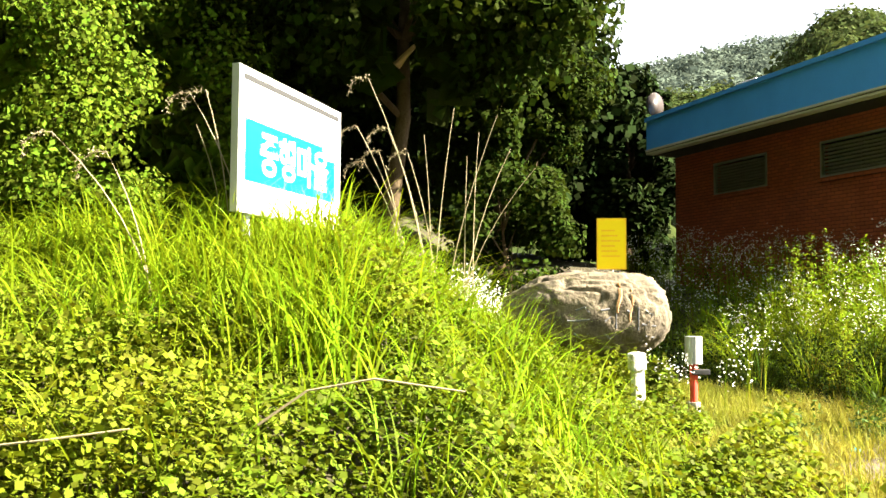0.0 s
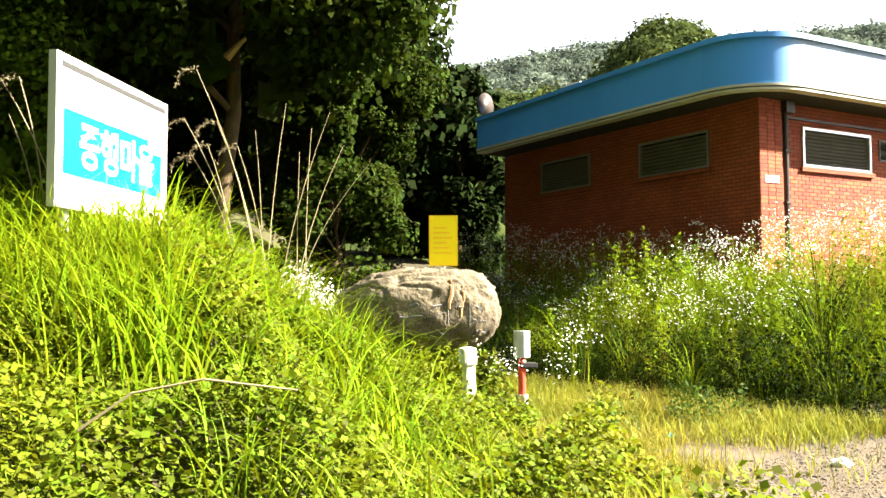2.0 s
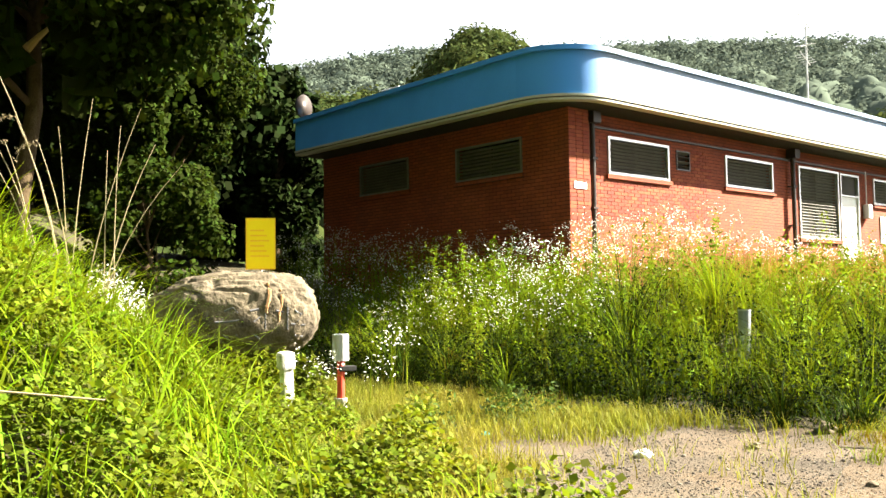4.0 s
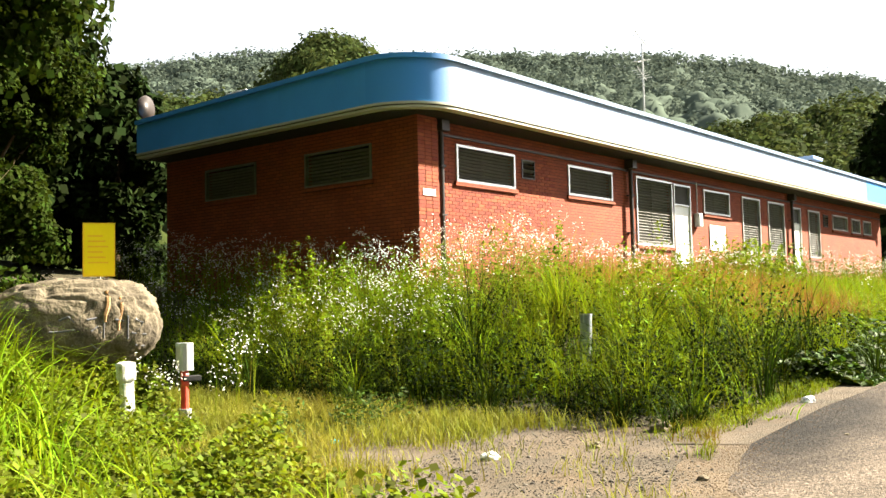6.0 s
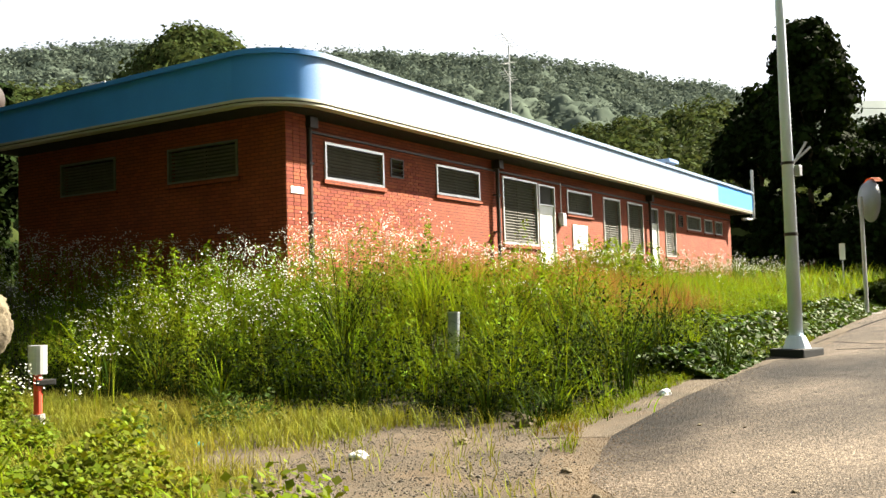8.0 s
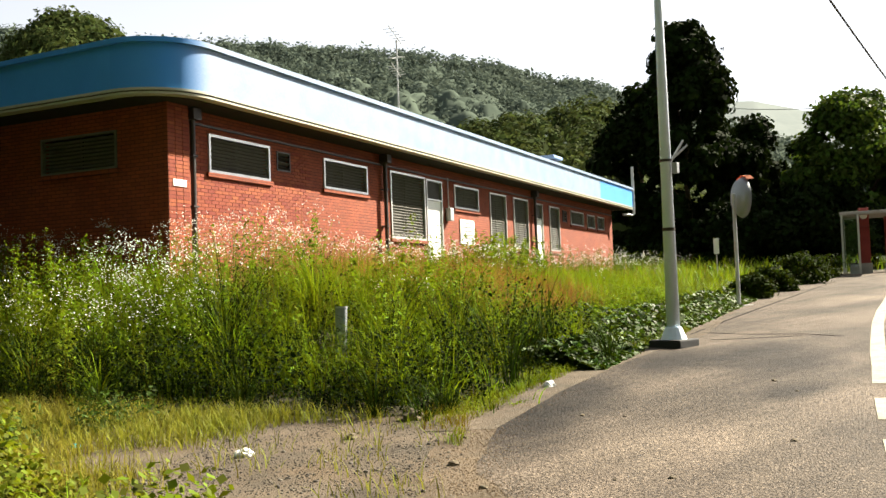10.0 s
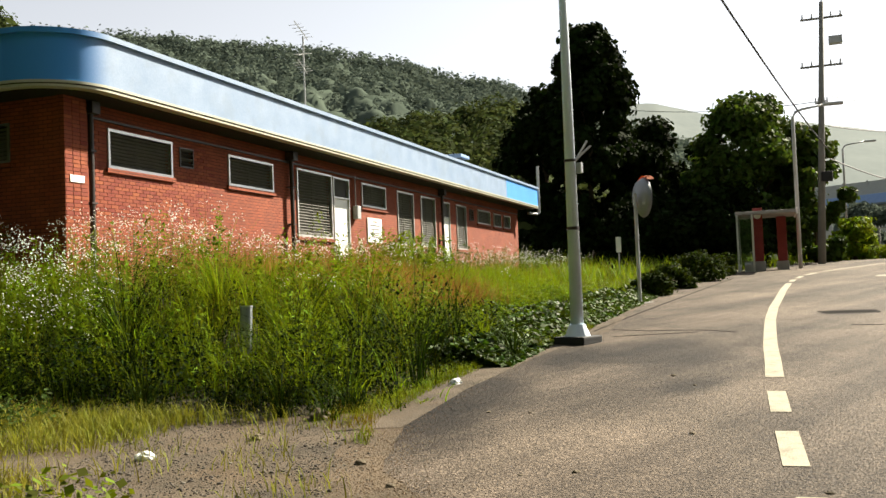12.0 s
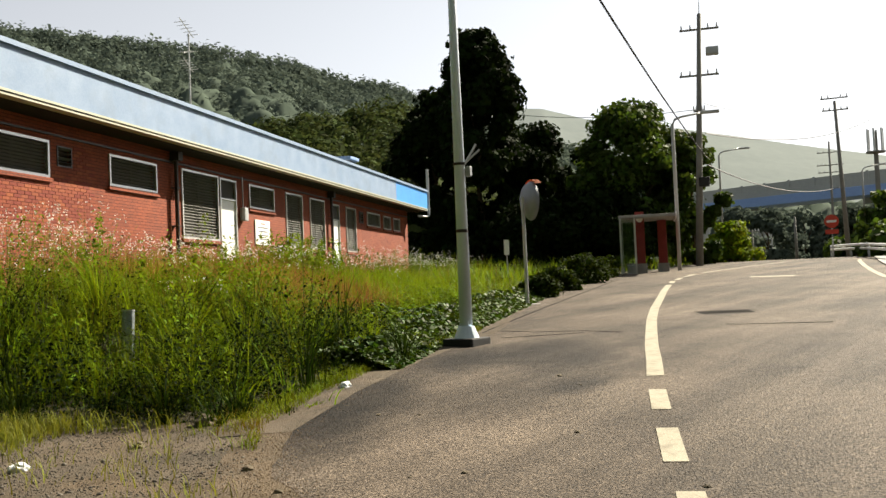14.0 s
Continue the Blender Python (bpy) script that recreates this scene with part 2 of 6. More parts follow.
LEAF_CLIMB = material("ivy_leaves", (0.04, 0.08, 0.004), (0.072, 0.108, 0.006), rough=0.75, scale=0.5, fine=3, bump=0, random_by="island", spec=0.06, leafy=0.22, spread=0.55)
LEAF_SHINY = material("creeper_leaves", (0.02, 0.05, 0.003), (0.045, 0.075, 0.005), rough=0.6, scale=0.5, fine=3, bump=0, random_by="island", spec=0.08, leafy=0.15, spread=0.6)
LEAF_BANK = material("bramble_leaves", (0.05, 0.09, 0.003), (0.1, 0.122, 0.005), rough=0.7, scale=0.5, fine=3, bump=0, random_by="island", spec=0.1, leafy=0.3, spread=0.55)
GRASS_A = material("fresh_grass", (0.075, 0.155, 0.003), (0.14, 0.188, 0.005), rough=0.75, scale=0.5, fine=3, bump=0, random_by="island", spec=0.05, leafy=0.3, spread=0.45)
GRASS_B = material("field_grass", (0.05, 0.105, 0.003), (0.17, 0.19, 0.008), rough=0.75, scale=0.5, fine=3, bump=0, random_by="island", spec=0.04, leafy=0.22, spread=0.6, stain=(0.17, 0.085, 0.013), stain_scale=0.9, stain_amount=0.8)
# grass green darkened to stand in for shade along the weed edge
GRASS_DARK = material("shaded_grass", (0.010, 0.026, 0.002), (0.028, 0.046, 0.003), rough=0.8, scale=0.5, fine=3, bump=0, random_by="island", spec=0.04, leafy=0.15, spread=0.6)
GRASS_MID = material("weed_grass", (0.06, 0.14, 0.003), (0.14, 0.18, 0.007), rough=0.7, scale=0.5, fine=3, bump=0, random_by="island", spec=0.1, leafy=0.28, spread=0.6)
GRASS_DRY = material("dry_grass", (0.17, 0.08, 0.015), (0.24, 0.135, 0.028), rough=0.7, scale=0.5, fine=3, bump=0, random_by="island", spec=0.06, leafy=0.25, spread=0.45)
SHORT = material("short_grass", (0.1, 0.135, 0.01), (0.19, 0.175, 0.02), rough=0.7, scale=0.5, fine=3, bump=0, random_by="island", spec=0.12, leafy=0.3, spread=0.4)
REED = material("reed_stalk", (0.195, 0.156, 0.0845), (0.26, 0.2145, 0.13), rough=0.7, bump=0)
PETAL = material("white_petals", (0.62, 0.62, 0.55), (0.68, 0.68, 0.64), rough=0.6, bump=0, leafy=0.3)
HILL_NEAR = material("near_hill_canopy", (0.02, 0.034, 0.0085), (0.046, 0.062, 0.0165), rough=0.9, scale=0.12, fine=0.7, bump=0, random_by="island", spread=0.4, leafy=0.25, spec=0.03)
# distance haze is put into these two paler, greyer greens
HILL_FAR = material("hazed_far_canopy", (0.058, 0.078, 0.06), (0.082, 0.104, 0.08), rough=0.95, scale=0.05, fine=0.4, bump=0, random_by="island", spread=0.14, leafy=0.2, spec=0.02)
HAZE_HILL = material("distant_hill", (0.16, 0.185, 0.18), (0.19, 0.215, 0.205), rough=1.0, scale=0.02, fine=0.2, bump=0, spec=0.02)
LAMP_PAINT = material("lamp_post_paint", (0.6, 0.7, 0.8), (0.66, 0.75, 0.84), rough=0.45, scale=2, bump=0.03, stain=(0.42, 0.47, 0.5), stain_amount=0.4)
RUBBER = material("black_base", (0.02, 0.02, 0.02), rough=0.7)
MIRROR = material("mirror_back", (0.2, 0.22, 0.24), (0.26, 0.28, 0.3), rough=0.5, metal=0.3)
GLASS = bpy.data.materials.new("shelter_glass")
GLASS.use_nodes = True
GLASS.node_tree.nodes["Principled BSDF"].inputs["Transmission Weight"].default_value = 1.0
GLASS.node_tree.nodes["Principled BSDF"].inputs["Roughness"].default_value = 0.05
GLASS.node_tree.nodes["Principled BSDF"].inputs["Base Color"].default_value = (0.75, 0.85, 0.85, 1)
# bridge blue and grey paled so the colours carry distance haze
BRIDGE_BLUE = material("bridge_blue", (0.22, 0.34, 0.62), (0.26, 0.38, 0.66), rough=0.6, bump=0, spec=0.1)
BRIDGE_GREY = material("bridge_concrete", (0.34, 0.36, 0.36), (0.4, 0.42, 0.41), rough=0.9, bump=0, spec=0.1)
PLASTIC = material("plastic_scrap", (0.7, 0.72, 0.72), (0.8, 0.82, 0.82), rough=0.4, bump=0)


# ---- mesh helpers ----
def link_mesh(name, me, mat, parent=None, label=""):
    ob = new(name, me)
    if mat and not me.materials:
        me.materials.append(mat)
    if parent:
        ob.parent = parent
    if label:
        ob["label"] = label
    return ob


def part(name, bm, mat, parent=None, label="", smooth=False):
    me = bpy.data.meshes.new(name)
    bm.normal_update()
    bm.to_mesh(me)
    bm.free()
    if smooth:
        me.shade_smooth()
    return link_mesh(name, me, mat, parent, label)


def quads(name, verts, faces, mat, parent=None, label="", smooth=False):
    """A mesh from arrays of vertices and of four-cornered faces."""
    me = bpy.data.meshes.new(name)
    verts, faces = np.asarray(verts, np.float32), np.asarray(faces, np.int32)
    me.vertices.add(len(verts)); me.vertices.foreach_set("co", verts.ravel())
    me.loops.add(faces.size); me.loops.foreach_set("vertex_index", faces.ravel())
    me.polygons.add(len(faces)); me.polygons.foreach_set("loop_start", np.arange(0, faces.size, faces.shape[1], dtype=np.int32))
    me.update(calc_edges=True)
    me.validate()
    if smooth:
        me.shade_smooth()
    return link_mesh(name, me, mat, parent, label)


def box(x0, x1, y0, y1, z0, z1, bevel=0.0, bm=None):
    own = bm is None
    bm = bm or bmesh.new()
    r = bmesh.ops.create_cube(bm, size=1, matrix=Matrix.Translation(((x0 + x1) / 2, (y0 + y1) / 2, (z0 + z1) / 2)) @ Matrix.Diagonal((x1 - x0, y1 - y0, z1 - z0, 1)))
    if bevel and own:
        bmesh.ops.bevel(bm, geom=bm.edges[:], offset=bevel, segments=2, affect="EDGES", profile=0.6)
    return bm


def tube(points, r0, r1=None, seg=10, bm=None, caps=True):
    """A round rod along points, its radius going from r0 to r1."""
    bm = bm or bmesh.new()
    r1 = r0 if r1 is None else r1
    pts = [Vector(p) for p in points]
    rings = []
    for i, p in enumerate(pts):
        d = (pts[min(i + 1, len(pts) - 1)] - pts[max(i - 1, 0)]).normalized()
        a = d.orthogonal().normalized() if abs(d.z) < 0.9 else Vector((1, 0, 0)) - d * d.x
        a.normalize()
        b = d.cross(a)
        r = r0 + (r1 - r0) * i / (len(pts) - 1)
        rings.append([bm.verts.new(p + (a * math.cos(k * math.tau / seg) + b * math.sin(k * math.tau / seg)) * r) for k in range(seg)])
    for A, B in zip(rings, rings[1:]):
        for k in range(seg):
            bm.faces.new((A[k], A[(k + 1) % seg], B[(k + 1) % seg], B[k]))
    if caps:
        bm.faces.new(rings[0][::-1]); bm.faces.new(rings[-1])
    return bm


def thing(name, m, label, category, group="", kind=""):
    ob = new(name)
    ob.matrix_world = m
    return tagged(ob, label, category, group, kind)


# ---- lie of the land ----
AX, AY = math.sin(radians(63)), math.cos(radians(63))
CX, CY, TURN = 7.975, 15.013, 20.5
UX, UY = math.cos(radians(TURN)), math.sin(radians(TURN))
PLOT = 1.7


def smooth01(x):
    x = np.clip(x, 0, 1)
    return x * x * (3 - 2 * x)


def to_uw(x, y):
    return (x - CX) * UX + (y - CY) * UY, -(x - CX) * UY + (y - CY) * UX


def from_uw(u, w):
    return CX + u * UX - w * UY, CY + u * UY + w * UX


def road_height(x, y):
    s = np.asarray(x) * AX + np.asarray(y) * AY
    up = np.where(s < 48, 0.04 * s, 1.92 + 0.04 * 14 * np.tanh((s - 48) / 14) - 0.0009 * np.clip(s - 58, 0, 120) ** 2 * 0.6)
    return np.maximum(np.maximum(up, -1.2), -3.0)


def plot_inside(x, y):
    u, w = to_uw(np.asarray(x), np.asarray(y))
    a, b = w + 7.9, u + 5.0
    k = 1.2
    h = np.clip(0.5 + 0.5 * (b - a) / k, 0, 1)
    return b * (1 - h) + a * h - k * h * (1 - h)


def bank_inside(x, y):
    x, y = np.asarray(x), np.asarray(y)
    return smooth01((1.75 - x) / 2.9) * smooth01((y - 2.6) / 6.9)


def ground_height(x, y):
    x, y = np.asarray(x, float), np.asarray(y, float)
    g = road_height(x, y)
    d = plot_inside(x, y)
    g = g + (np.maximum(PLOT, g + 0.2) - g) * smooth01((d - 1.3) / 4.3)
    g = g + 1.75 * bank_inside(x, y) * (1 - smooth01(d / 2))
    g = g + 0.06 * np.sin(x * 1.7 + 1) * np.sin(y * 1.3) * (smooth01(d / 1.5) + bank_inside(x, y))
    g = g + 0.5 * np.exp(-((x - 1.7) ** 2 / 0.9 + (y - 11.6) ** 2 / 0.6))
    back = smooth01((y - 13) / 12) * smooth01((8 - x) / 8)
    return g + 2.0 * back


def grid_sheet(name, xs, ys, fz, mat, label, category):
    X, Y = np.meshgrid(xs, ys)
    Z = fz(X, Y)
    nx, ny = len(xs), len(ys)
    i = (np.arange(ny - 1)[:, None] * nx + np.arange(nx - 1)[None]).ravel()
    ob = quads(name, np.stack([X, Y, Z], -1).reshape(-1, 3), np.stack([i, i + 1, i + nx + 1, i + nx], -1), mat, smooth=True)
    return tagged(ob, label, category, kind="structure")


def spaced(a, b, c, d, fine, coarse):
    """Coordinates from a to d, close together between b and c."""
    return np.unique(np.concatenate([np.linspace(a, b, coarse), np.arange(b, c, fine), np.linspace(c, d, coarse)]))


ground = grid_sheet("ground", spaced(-1500, -22, 62, 1500, 0.3, 14), spaced(-1500, -6, 34, 1500, 0.3, 14), lambda x, y: ground_height(x, y) - 0.012, DIRT,
                    "brown soil ground under weeds, reaching the horizon", "ground")


def strip(name, centre, mat, lift, label, category, wiggle=0.0):
    """A sheet that follows the road's slope inside an outline given as (near, far) edge points."""
    left, right = centre
    rows_n = 240
    tl = np.linspace(0, 1, rows_n) ** 1.5
    def along(pts):
        pts = np.array(pts, float)
        s = np.r_[0, np.cumsum(np.hypot(*np.diff(pts, axis=0).T))]
        s /= s[-1]
        return np.stack([np.interp(tl, s, pts[:, k]) for k in (0, 1)], -1)
    A, B = along(left), along(right)
    f = np.linspace(0, 1, 24)
    for _ in range(3):
        k = np.ones(7) / 7
        A = np.stack([np.convolve(np.pad(A[:, c], 3, mode="edge"), k, "valid") for c in (0, 1)], -1)
    ragged = np.array([(noise.fractal(Vector((x * 1.3, y * 1.3, lift * 900)), 1, 2, 4), noise.fractal(Vector((x * 1.3, y * 1.3, 50 + lift * 900)), 1, 2, 4)) for x, y in A])
    A = A + wiggle * ragged
    P = A[:, None] * (1 - f[None, :, None]) + B[:, None] * f[None, :, None]
    Z = road_height(P[..., 0], P[..., 1]) + lift
    V = np.concatenate([P, Z[..., None]], -1).reshape(-1, 3)
    i = (np.arange(rows_n - 1)[:, None] * 24 + np.arange(23)[None]).ravel()
    ob = quads(name, V, np.stack([i, i + 1, i + 25, i + 24], -1), mat, smooth=True)
    return tagged(ob, label, category, kind="structure")


road = strip("road", ([(1.5, -6), (2.2, -2), (3.1, 1.8), (4.38, 4.38), (6.19, 5.95), (8.08, 6.83), (10.63, 7.76), (14.44, 8.8), (22, 12.2), (33.8, 16.9), (44, 17.2), (60, 19), (120, 26)],
                      [(8, -30), (12, -18), (20, -9), (28, -7), (36, -6), (46, -6), (58, -4), (75, 0), (120, 8)]), ASPHALT, 0.01,
             "worn grey asphalt road climbing gently", "road", 0.10)
gravel = strip("gravel_drive", ([(0.8, -5), (1.4, 0), (2.0, 4.5), (2.7, 6.9), (3.3, 8.3), (4.6, 9.0)], [(1.9, -6), (2.6, -2), (3.5, 1.8), (4.9, 4.5), (6.6, 5.95), (6.5, 6.6)]), GRAVEL, 0.004,
               "brown gravel and sand drive mouth beside the road", "gravel", 0.35)

sand = strip("sand_fringe", ([(2.0, -2), (2.9, 1.9), (4.05, 4.6), (5.9, 6.12), (8.0, 6.98), (10.57, 7.86), (14.4, 8.88)], [(2.6, -2), (3.5, 1.6), (4.7, 4.2), (6.4, 5.75), (8.3, 6.6), (10.8, 7.55), (14.6, 8.6)]), SANDBED, 0.0075,
             "pale washed sand lying along the asphalt edge", "sand", 0.14)

# ---- hills ----
def canopy(name, azs, tops, r_near, r_far, foot, crown, n_az, n_r, mat, label, swell=1.0):
    """A wooded slope seen from afar: a sheet in rings round the place, heaped up into tree crowns."""
    rng = np.random.default_rng(len(name) * 7)
    a = np.linspace(azs[0], azs[-1], n_az)
    top = np.interp(a, azs, tops)
    f = np.linspace(0, 1, n_r)
    r = r_near + (r_far - r_near) * f
    A, Rr = np.meshgrid(a, r)
    ridge = r_far * np.tan(np.radians(top))[None]
    Z = foot + (ridge - foot) * (f[:, None] ** 0.8) + 0 * A
    X, Y = Rr * np.sin(np.radians(A)), Rr * np.cos(np.radians(A))
    # crowns: for each point the nearest of a jittered set of tree tops
    gx, gy = np.floor(X / crown).astype(int), np.floor(Y / crown).astype(int)
    hump = np.zeros_like(X)
    for dx in (-1, 0, 1):
        for dy in (-1, 0, 1):
            ix, iy = gx + dx, gy + dy
            h = np.abs(np.sin(ix * 127.1 + iy * 311.7) * 43758.5453); h1 = h - np.floor(h)
            h = np.abs(np.sin(ix * 269.5 + iy * 183.3) * 43758.5453); h2 = h - np.floor(h)
            d = np.hypot(X - (ix + h1) * crown, Y - (iy + h2) * crown) / crown
            hump = np.maximum(hump, np.sqrt(np.clip(1 - (d / (0.55 + 0.35 * h2)) ** 2, 0, 1)) * crown * (0.55 + 0.75 * h1))
    Z = Z + swell * (hump - crown * 0.6 + rng.normal(0, crown * 0.045, X.shape))
    X = X + rng.normal(0, crown * 0.03, X.shape)
    i = (np.arange(n_r - 1)[:, None] * n_az + np.arange(n_az - 1)[None]).ravel()
    ob = quads(name, np.stack([X, Y, Z], -1).reshape(-1, 3), np.stack([i, i + n_az, i + n_az + 1, i + 1], -1), mat)
    return tagged(ob, label, "hill", kind="structure")


def crowns(name, azs, tops, r_near, r_far, foot, n, radius, per, mat, label, seed, power=0.8):
    """Tree crowns heaped with leaf clumps all over a slope; one mesh."""
    rng = np.random.default_rng(seed)
    a = rng.uniform(azs[0], azs[-1], n)
    f = rng.uniform(0.12, 1.0, n) ** 0.8
    f[: n // 4] = rng.uniform(0.9, 1.0, n // 4)
    r = r_near + (r_far - r_near) * f
    ridge = r_far * np.tan(np.radians(np.interp(a, azs, tops))) + 2.6
    R = radius * rng.uniform(0.6, 1.25, n)
    z = foot + (ridge - foot) * f ** power - R * 0.9
    C = np.stack([r * np.sin(np.radians(a)), r * np.cos(np.radians(a)), z], -1)
    d = rng.normal(size=(n, per, 3)); d /= np.linalg.norm(d, axis=-1, keepdims=True)
    d[..., 2] = np.abs(d[..., 2]) * 1.1 - 0.25
    lump = 1 + 0.25 * np.sin(d[..., 0:1] * 5 + a[:, None, None]) * np.sin(d[..., 1:2] * 5 + r[:, None, None])
    P = C[:, None] + d * lump * R[:, None, None] * rng.uniform(0.75, 1.05, (n, per, 1)) * np.array([1, 1, 1.15])
    nrm = d + rng.normal(0, 0.25, d.shape)
    # only the slope's valley side grows leaves
    near = ((d[..., 0] * np.sin(np.radians(a))[:, None] + d[..., 1] * np.cos(np.radians(a))[:, None]) < 0.3).ravel()
    leaf_quads(name, P.reshape(-1, 3)[near], nrm.reshape(-1, 3)[near], (np.repeat(R, per) * rng.uniform(0.1, 0.22, n * per))[near], mat, rng, label=label, category="woods")


def leaf_quads(name, P, nrm, size, mat, rng, label="", category="", parent=None, slim=1.0, kind="stuff"):
    """Leaves or clumps: a kite-shaped face at each point, facing nrm."""
    n = len(P)
    nrm = nrm / np.maximum(np.linalg.norm(nrm, axis=1, keepdims=True), 1e-6)
    t = np.cross(nrm, rng.normal(size=(n, 3)))
    t /= np.maximum(np.linalg.norm(t, axis=1, keepdims=True), 1e-6)
    b = np.cross(nrm, t)
    s = np.broadcast_to(np.asarray(size, float), (n,))[:, None]
    w = s * 0.5 * slim
    k = rng.uniform(-0.15, 0.25, (n, 1))
    V = np.stack([P - t * s * 0.6, P - b * w + t * s * 0.08 + nrm * s * k * 0.5, P + t * s * 0.62, P + b * w - t * s * 0.05 + nrm * s * k * 0.5], 1).reshape(-1, 3)
    F = np.arange(4 * n).reshape(-1, 4)
    ob = quads(name, V, F, mat, parent)
    if label and not parent:
        tagged(ob, label, category, kind=kind)
    return ob


NEAR_AZ = [-40, -10, 5, 10, 12.6, 15.7, 18.9, 21.2, 22.9, 25.6, 26.9, 30, 36, 41, 44, 46.5, 48.7, 51.8, 53.3, 55, 57, 60]
NEAR_EL = [9, 9, 10, 11.5, 12.0, 12.2, 12.5, 15.0, 16.2, 15.2, 13, 11, 10, 9.2, 9.0, 9.8, 10.0, 10.4, 10.9, 10, 8.0, 5]
canopy("backdrop_wooded_hill", NEAR_AZ, [e - 1.2 for e in NEAR_EL], 60, 130, 3, 4.0, 300, 40, HILL_NEAR, "near green wooded hillside behind the building")
crowns("hillside_trees", NEAR_AZ[2:], NEAR_EL[2:], 62, 130, 3, 620, 3.2, 260, HILL_NEAR, "green tree crowns covering the near hillside", 11)
FAR_AZ = [-60, 0, 10.3, 12.6, 15.7, 18.9, 25, 27, 32.4, 37.5, 43.5, 47.3, 50.4, 54, 56, 60, 62.6, 65.3, 70, 74, 81, 90]
FAR_EL = [12, 13, 13.9, 14.1, 14.7, 15.1, 15.0, 15.0, 15.0, 14.7, 14.3, 13.6, 12.6, 12.0, 10.6, 9.5, 8.6, 7.5, 5.6, 4.6, 4.0, 3.0]
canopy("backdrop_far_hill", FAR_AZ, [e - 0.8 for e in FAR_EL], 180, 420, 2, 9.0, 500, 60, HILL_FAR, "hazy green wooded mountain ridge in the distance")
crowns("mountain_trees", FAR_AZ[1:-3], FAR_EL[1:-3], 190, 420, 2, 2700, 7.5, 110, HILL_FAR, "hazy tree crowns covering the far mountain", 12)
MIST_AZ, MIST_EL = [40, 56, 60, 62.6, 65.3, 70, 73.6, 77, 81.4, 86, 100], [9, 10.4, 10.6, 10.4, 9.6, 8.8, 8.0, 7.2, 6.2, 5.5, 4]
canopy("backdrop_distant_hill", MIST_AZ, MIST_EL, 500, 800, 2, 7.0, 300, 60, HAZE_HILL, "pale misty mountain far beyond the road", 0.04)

# both slopes are out of view, added to block skylight and deepen shade
canopy("backdrop_side_wood", [-165, -140, -60, -45, -33], [20, 44, 48, 46, 40], 17, 42, 2, 3.0, 200, 50, LEAF_B, "unseen wooded slope added beside the bank to block sky light")
canopy("backdrop_valley_side", [122, 138, 155, 180, 205], [5, 22, 38, 42, 36], 34, 90, 0, 5.0, 200, 50, HILL_NEAR, "unseen wooded slope added across the road to cut sky light")

# ---- brick building ----
building = thing("brick_building", pose(CX, CY, PLOT, 0, 0, TURN), "long low red brick building with wide blue fascia among weeds", "building")
BL, BD, WT = 28.6, 7.5, 4.97 - PLOT
Z0 = PLOT
WINDOWS = [(1.23, 3.12, 3.89, 4.60), (5.12, 7.03, 3.93, 4.60), (8.17, 10.09, 2.95, 4.64), (11.97, 13.70, 3.95, 4.62), (14.59, 15.95, 2.94, 4.62),
           (16.60, 17.96, 2.94, 4.62), (20.18, 21.30, 2.95, 4.58), (22.68, 24.36, 4.02, 4.57), (24.85, 25.90, 4.0, 4.55), (26.3, 27.3, 4.0, 4.55)]
DOORS = [(10.17, 11.15, 1.85, 4.62), (18.68, 19.45, 1.85, 4.58)]
VENTS = [(3.37, 3.84, 4.14, 4.54), (21.70, 22.20, 4.08, 4.52)]
SIDE_WINDOWS = [(1.0, 2.82, 3.93, 4.60), (4.32, 6.03, 3.95, 4.63)]


def holed_wall(length, z1, thick, holes, along_y=False, x_face=0.0):
    """A wall from 0 to length with openings through it, as one closed sheet of cells."""
    bm = bmesh.new()
    us = sorted({0.0, length, *[round(v, 4) for h in holes for v in h[:2]]})
    zs = sorted({-0.6, z1, *[round(max(v - Z0, -0.6), 4) for h in holes for v in h[2:]]})
    solid = [[not any(h[0] - 1e-3 < (a + b) / 2 < h[1] + 1e-3 and h[2] - Z0 - 1e-3 < (c + d) / 2 < h[3] - Z0 + 1e-3 for h in holes)
              for c, d in zip(zs, zs[1:])] for a, b in zip(us, us[1:])]
    made = {}
    def corner(i, j, k):
        if (i, j, k) not in made:
            d = x_face + k * thick
            made[i, j, k] = bm.verts.new((d, us[i], zs[j]) if along_y else (us[i], d, zs[j]))
        return made[i, j, k]
    def filled(i, j):
        return 0 <= i < len(us) - 1 and 0 <= j < len(zs) - 1 and solid[i][j]
    for i in range(len(us) - 1):
        for j in range(len(zs) - 1):
            if not solid[i][j]:
                continue
            for k in (0, 1):
                bm.faces.new([corner(*c, k) for c in ((i, j), (i + 1, j), (i + 1, j + 1), (i, j + 1))])
            for (di, dj), (p, q) in (((-1, 0), ((i, j), (i, j + 1))), ((1, 0), ((i + 1, j), (i + 1, j + 1))), ((0, -1), ((i, j), (i + 1, j))), ((0, 1), ((i, j + 1), (i + 1, j + 1)))):
                if not filled(i + di, j + dj):
                    bm.faces.new((corner(*p, 0), corner(*q, 0), corner(*q, 1), corner(*p, 1)))
    bmesh.ops.recalc_face_normals(bm, faces=bm.faces[:])
    return bm


part("front_wall", holed_wall(BL, WT, 0.24, WINDOWS + DOORS + VENTS), BRICK, building, "sunlit red brick wall with openings")
part("side_wall", holed_wall(BD, WT, 0.24, SIDE_WINDOWS, True, 0.003), BRICK, building, "shaded red brick end wall")
part("back_wall", box(0.25, BL, BD - 0.24, BD, -0.6, WT), BRICK, building)
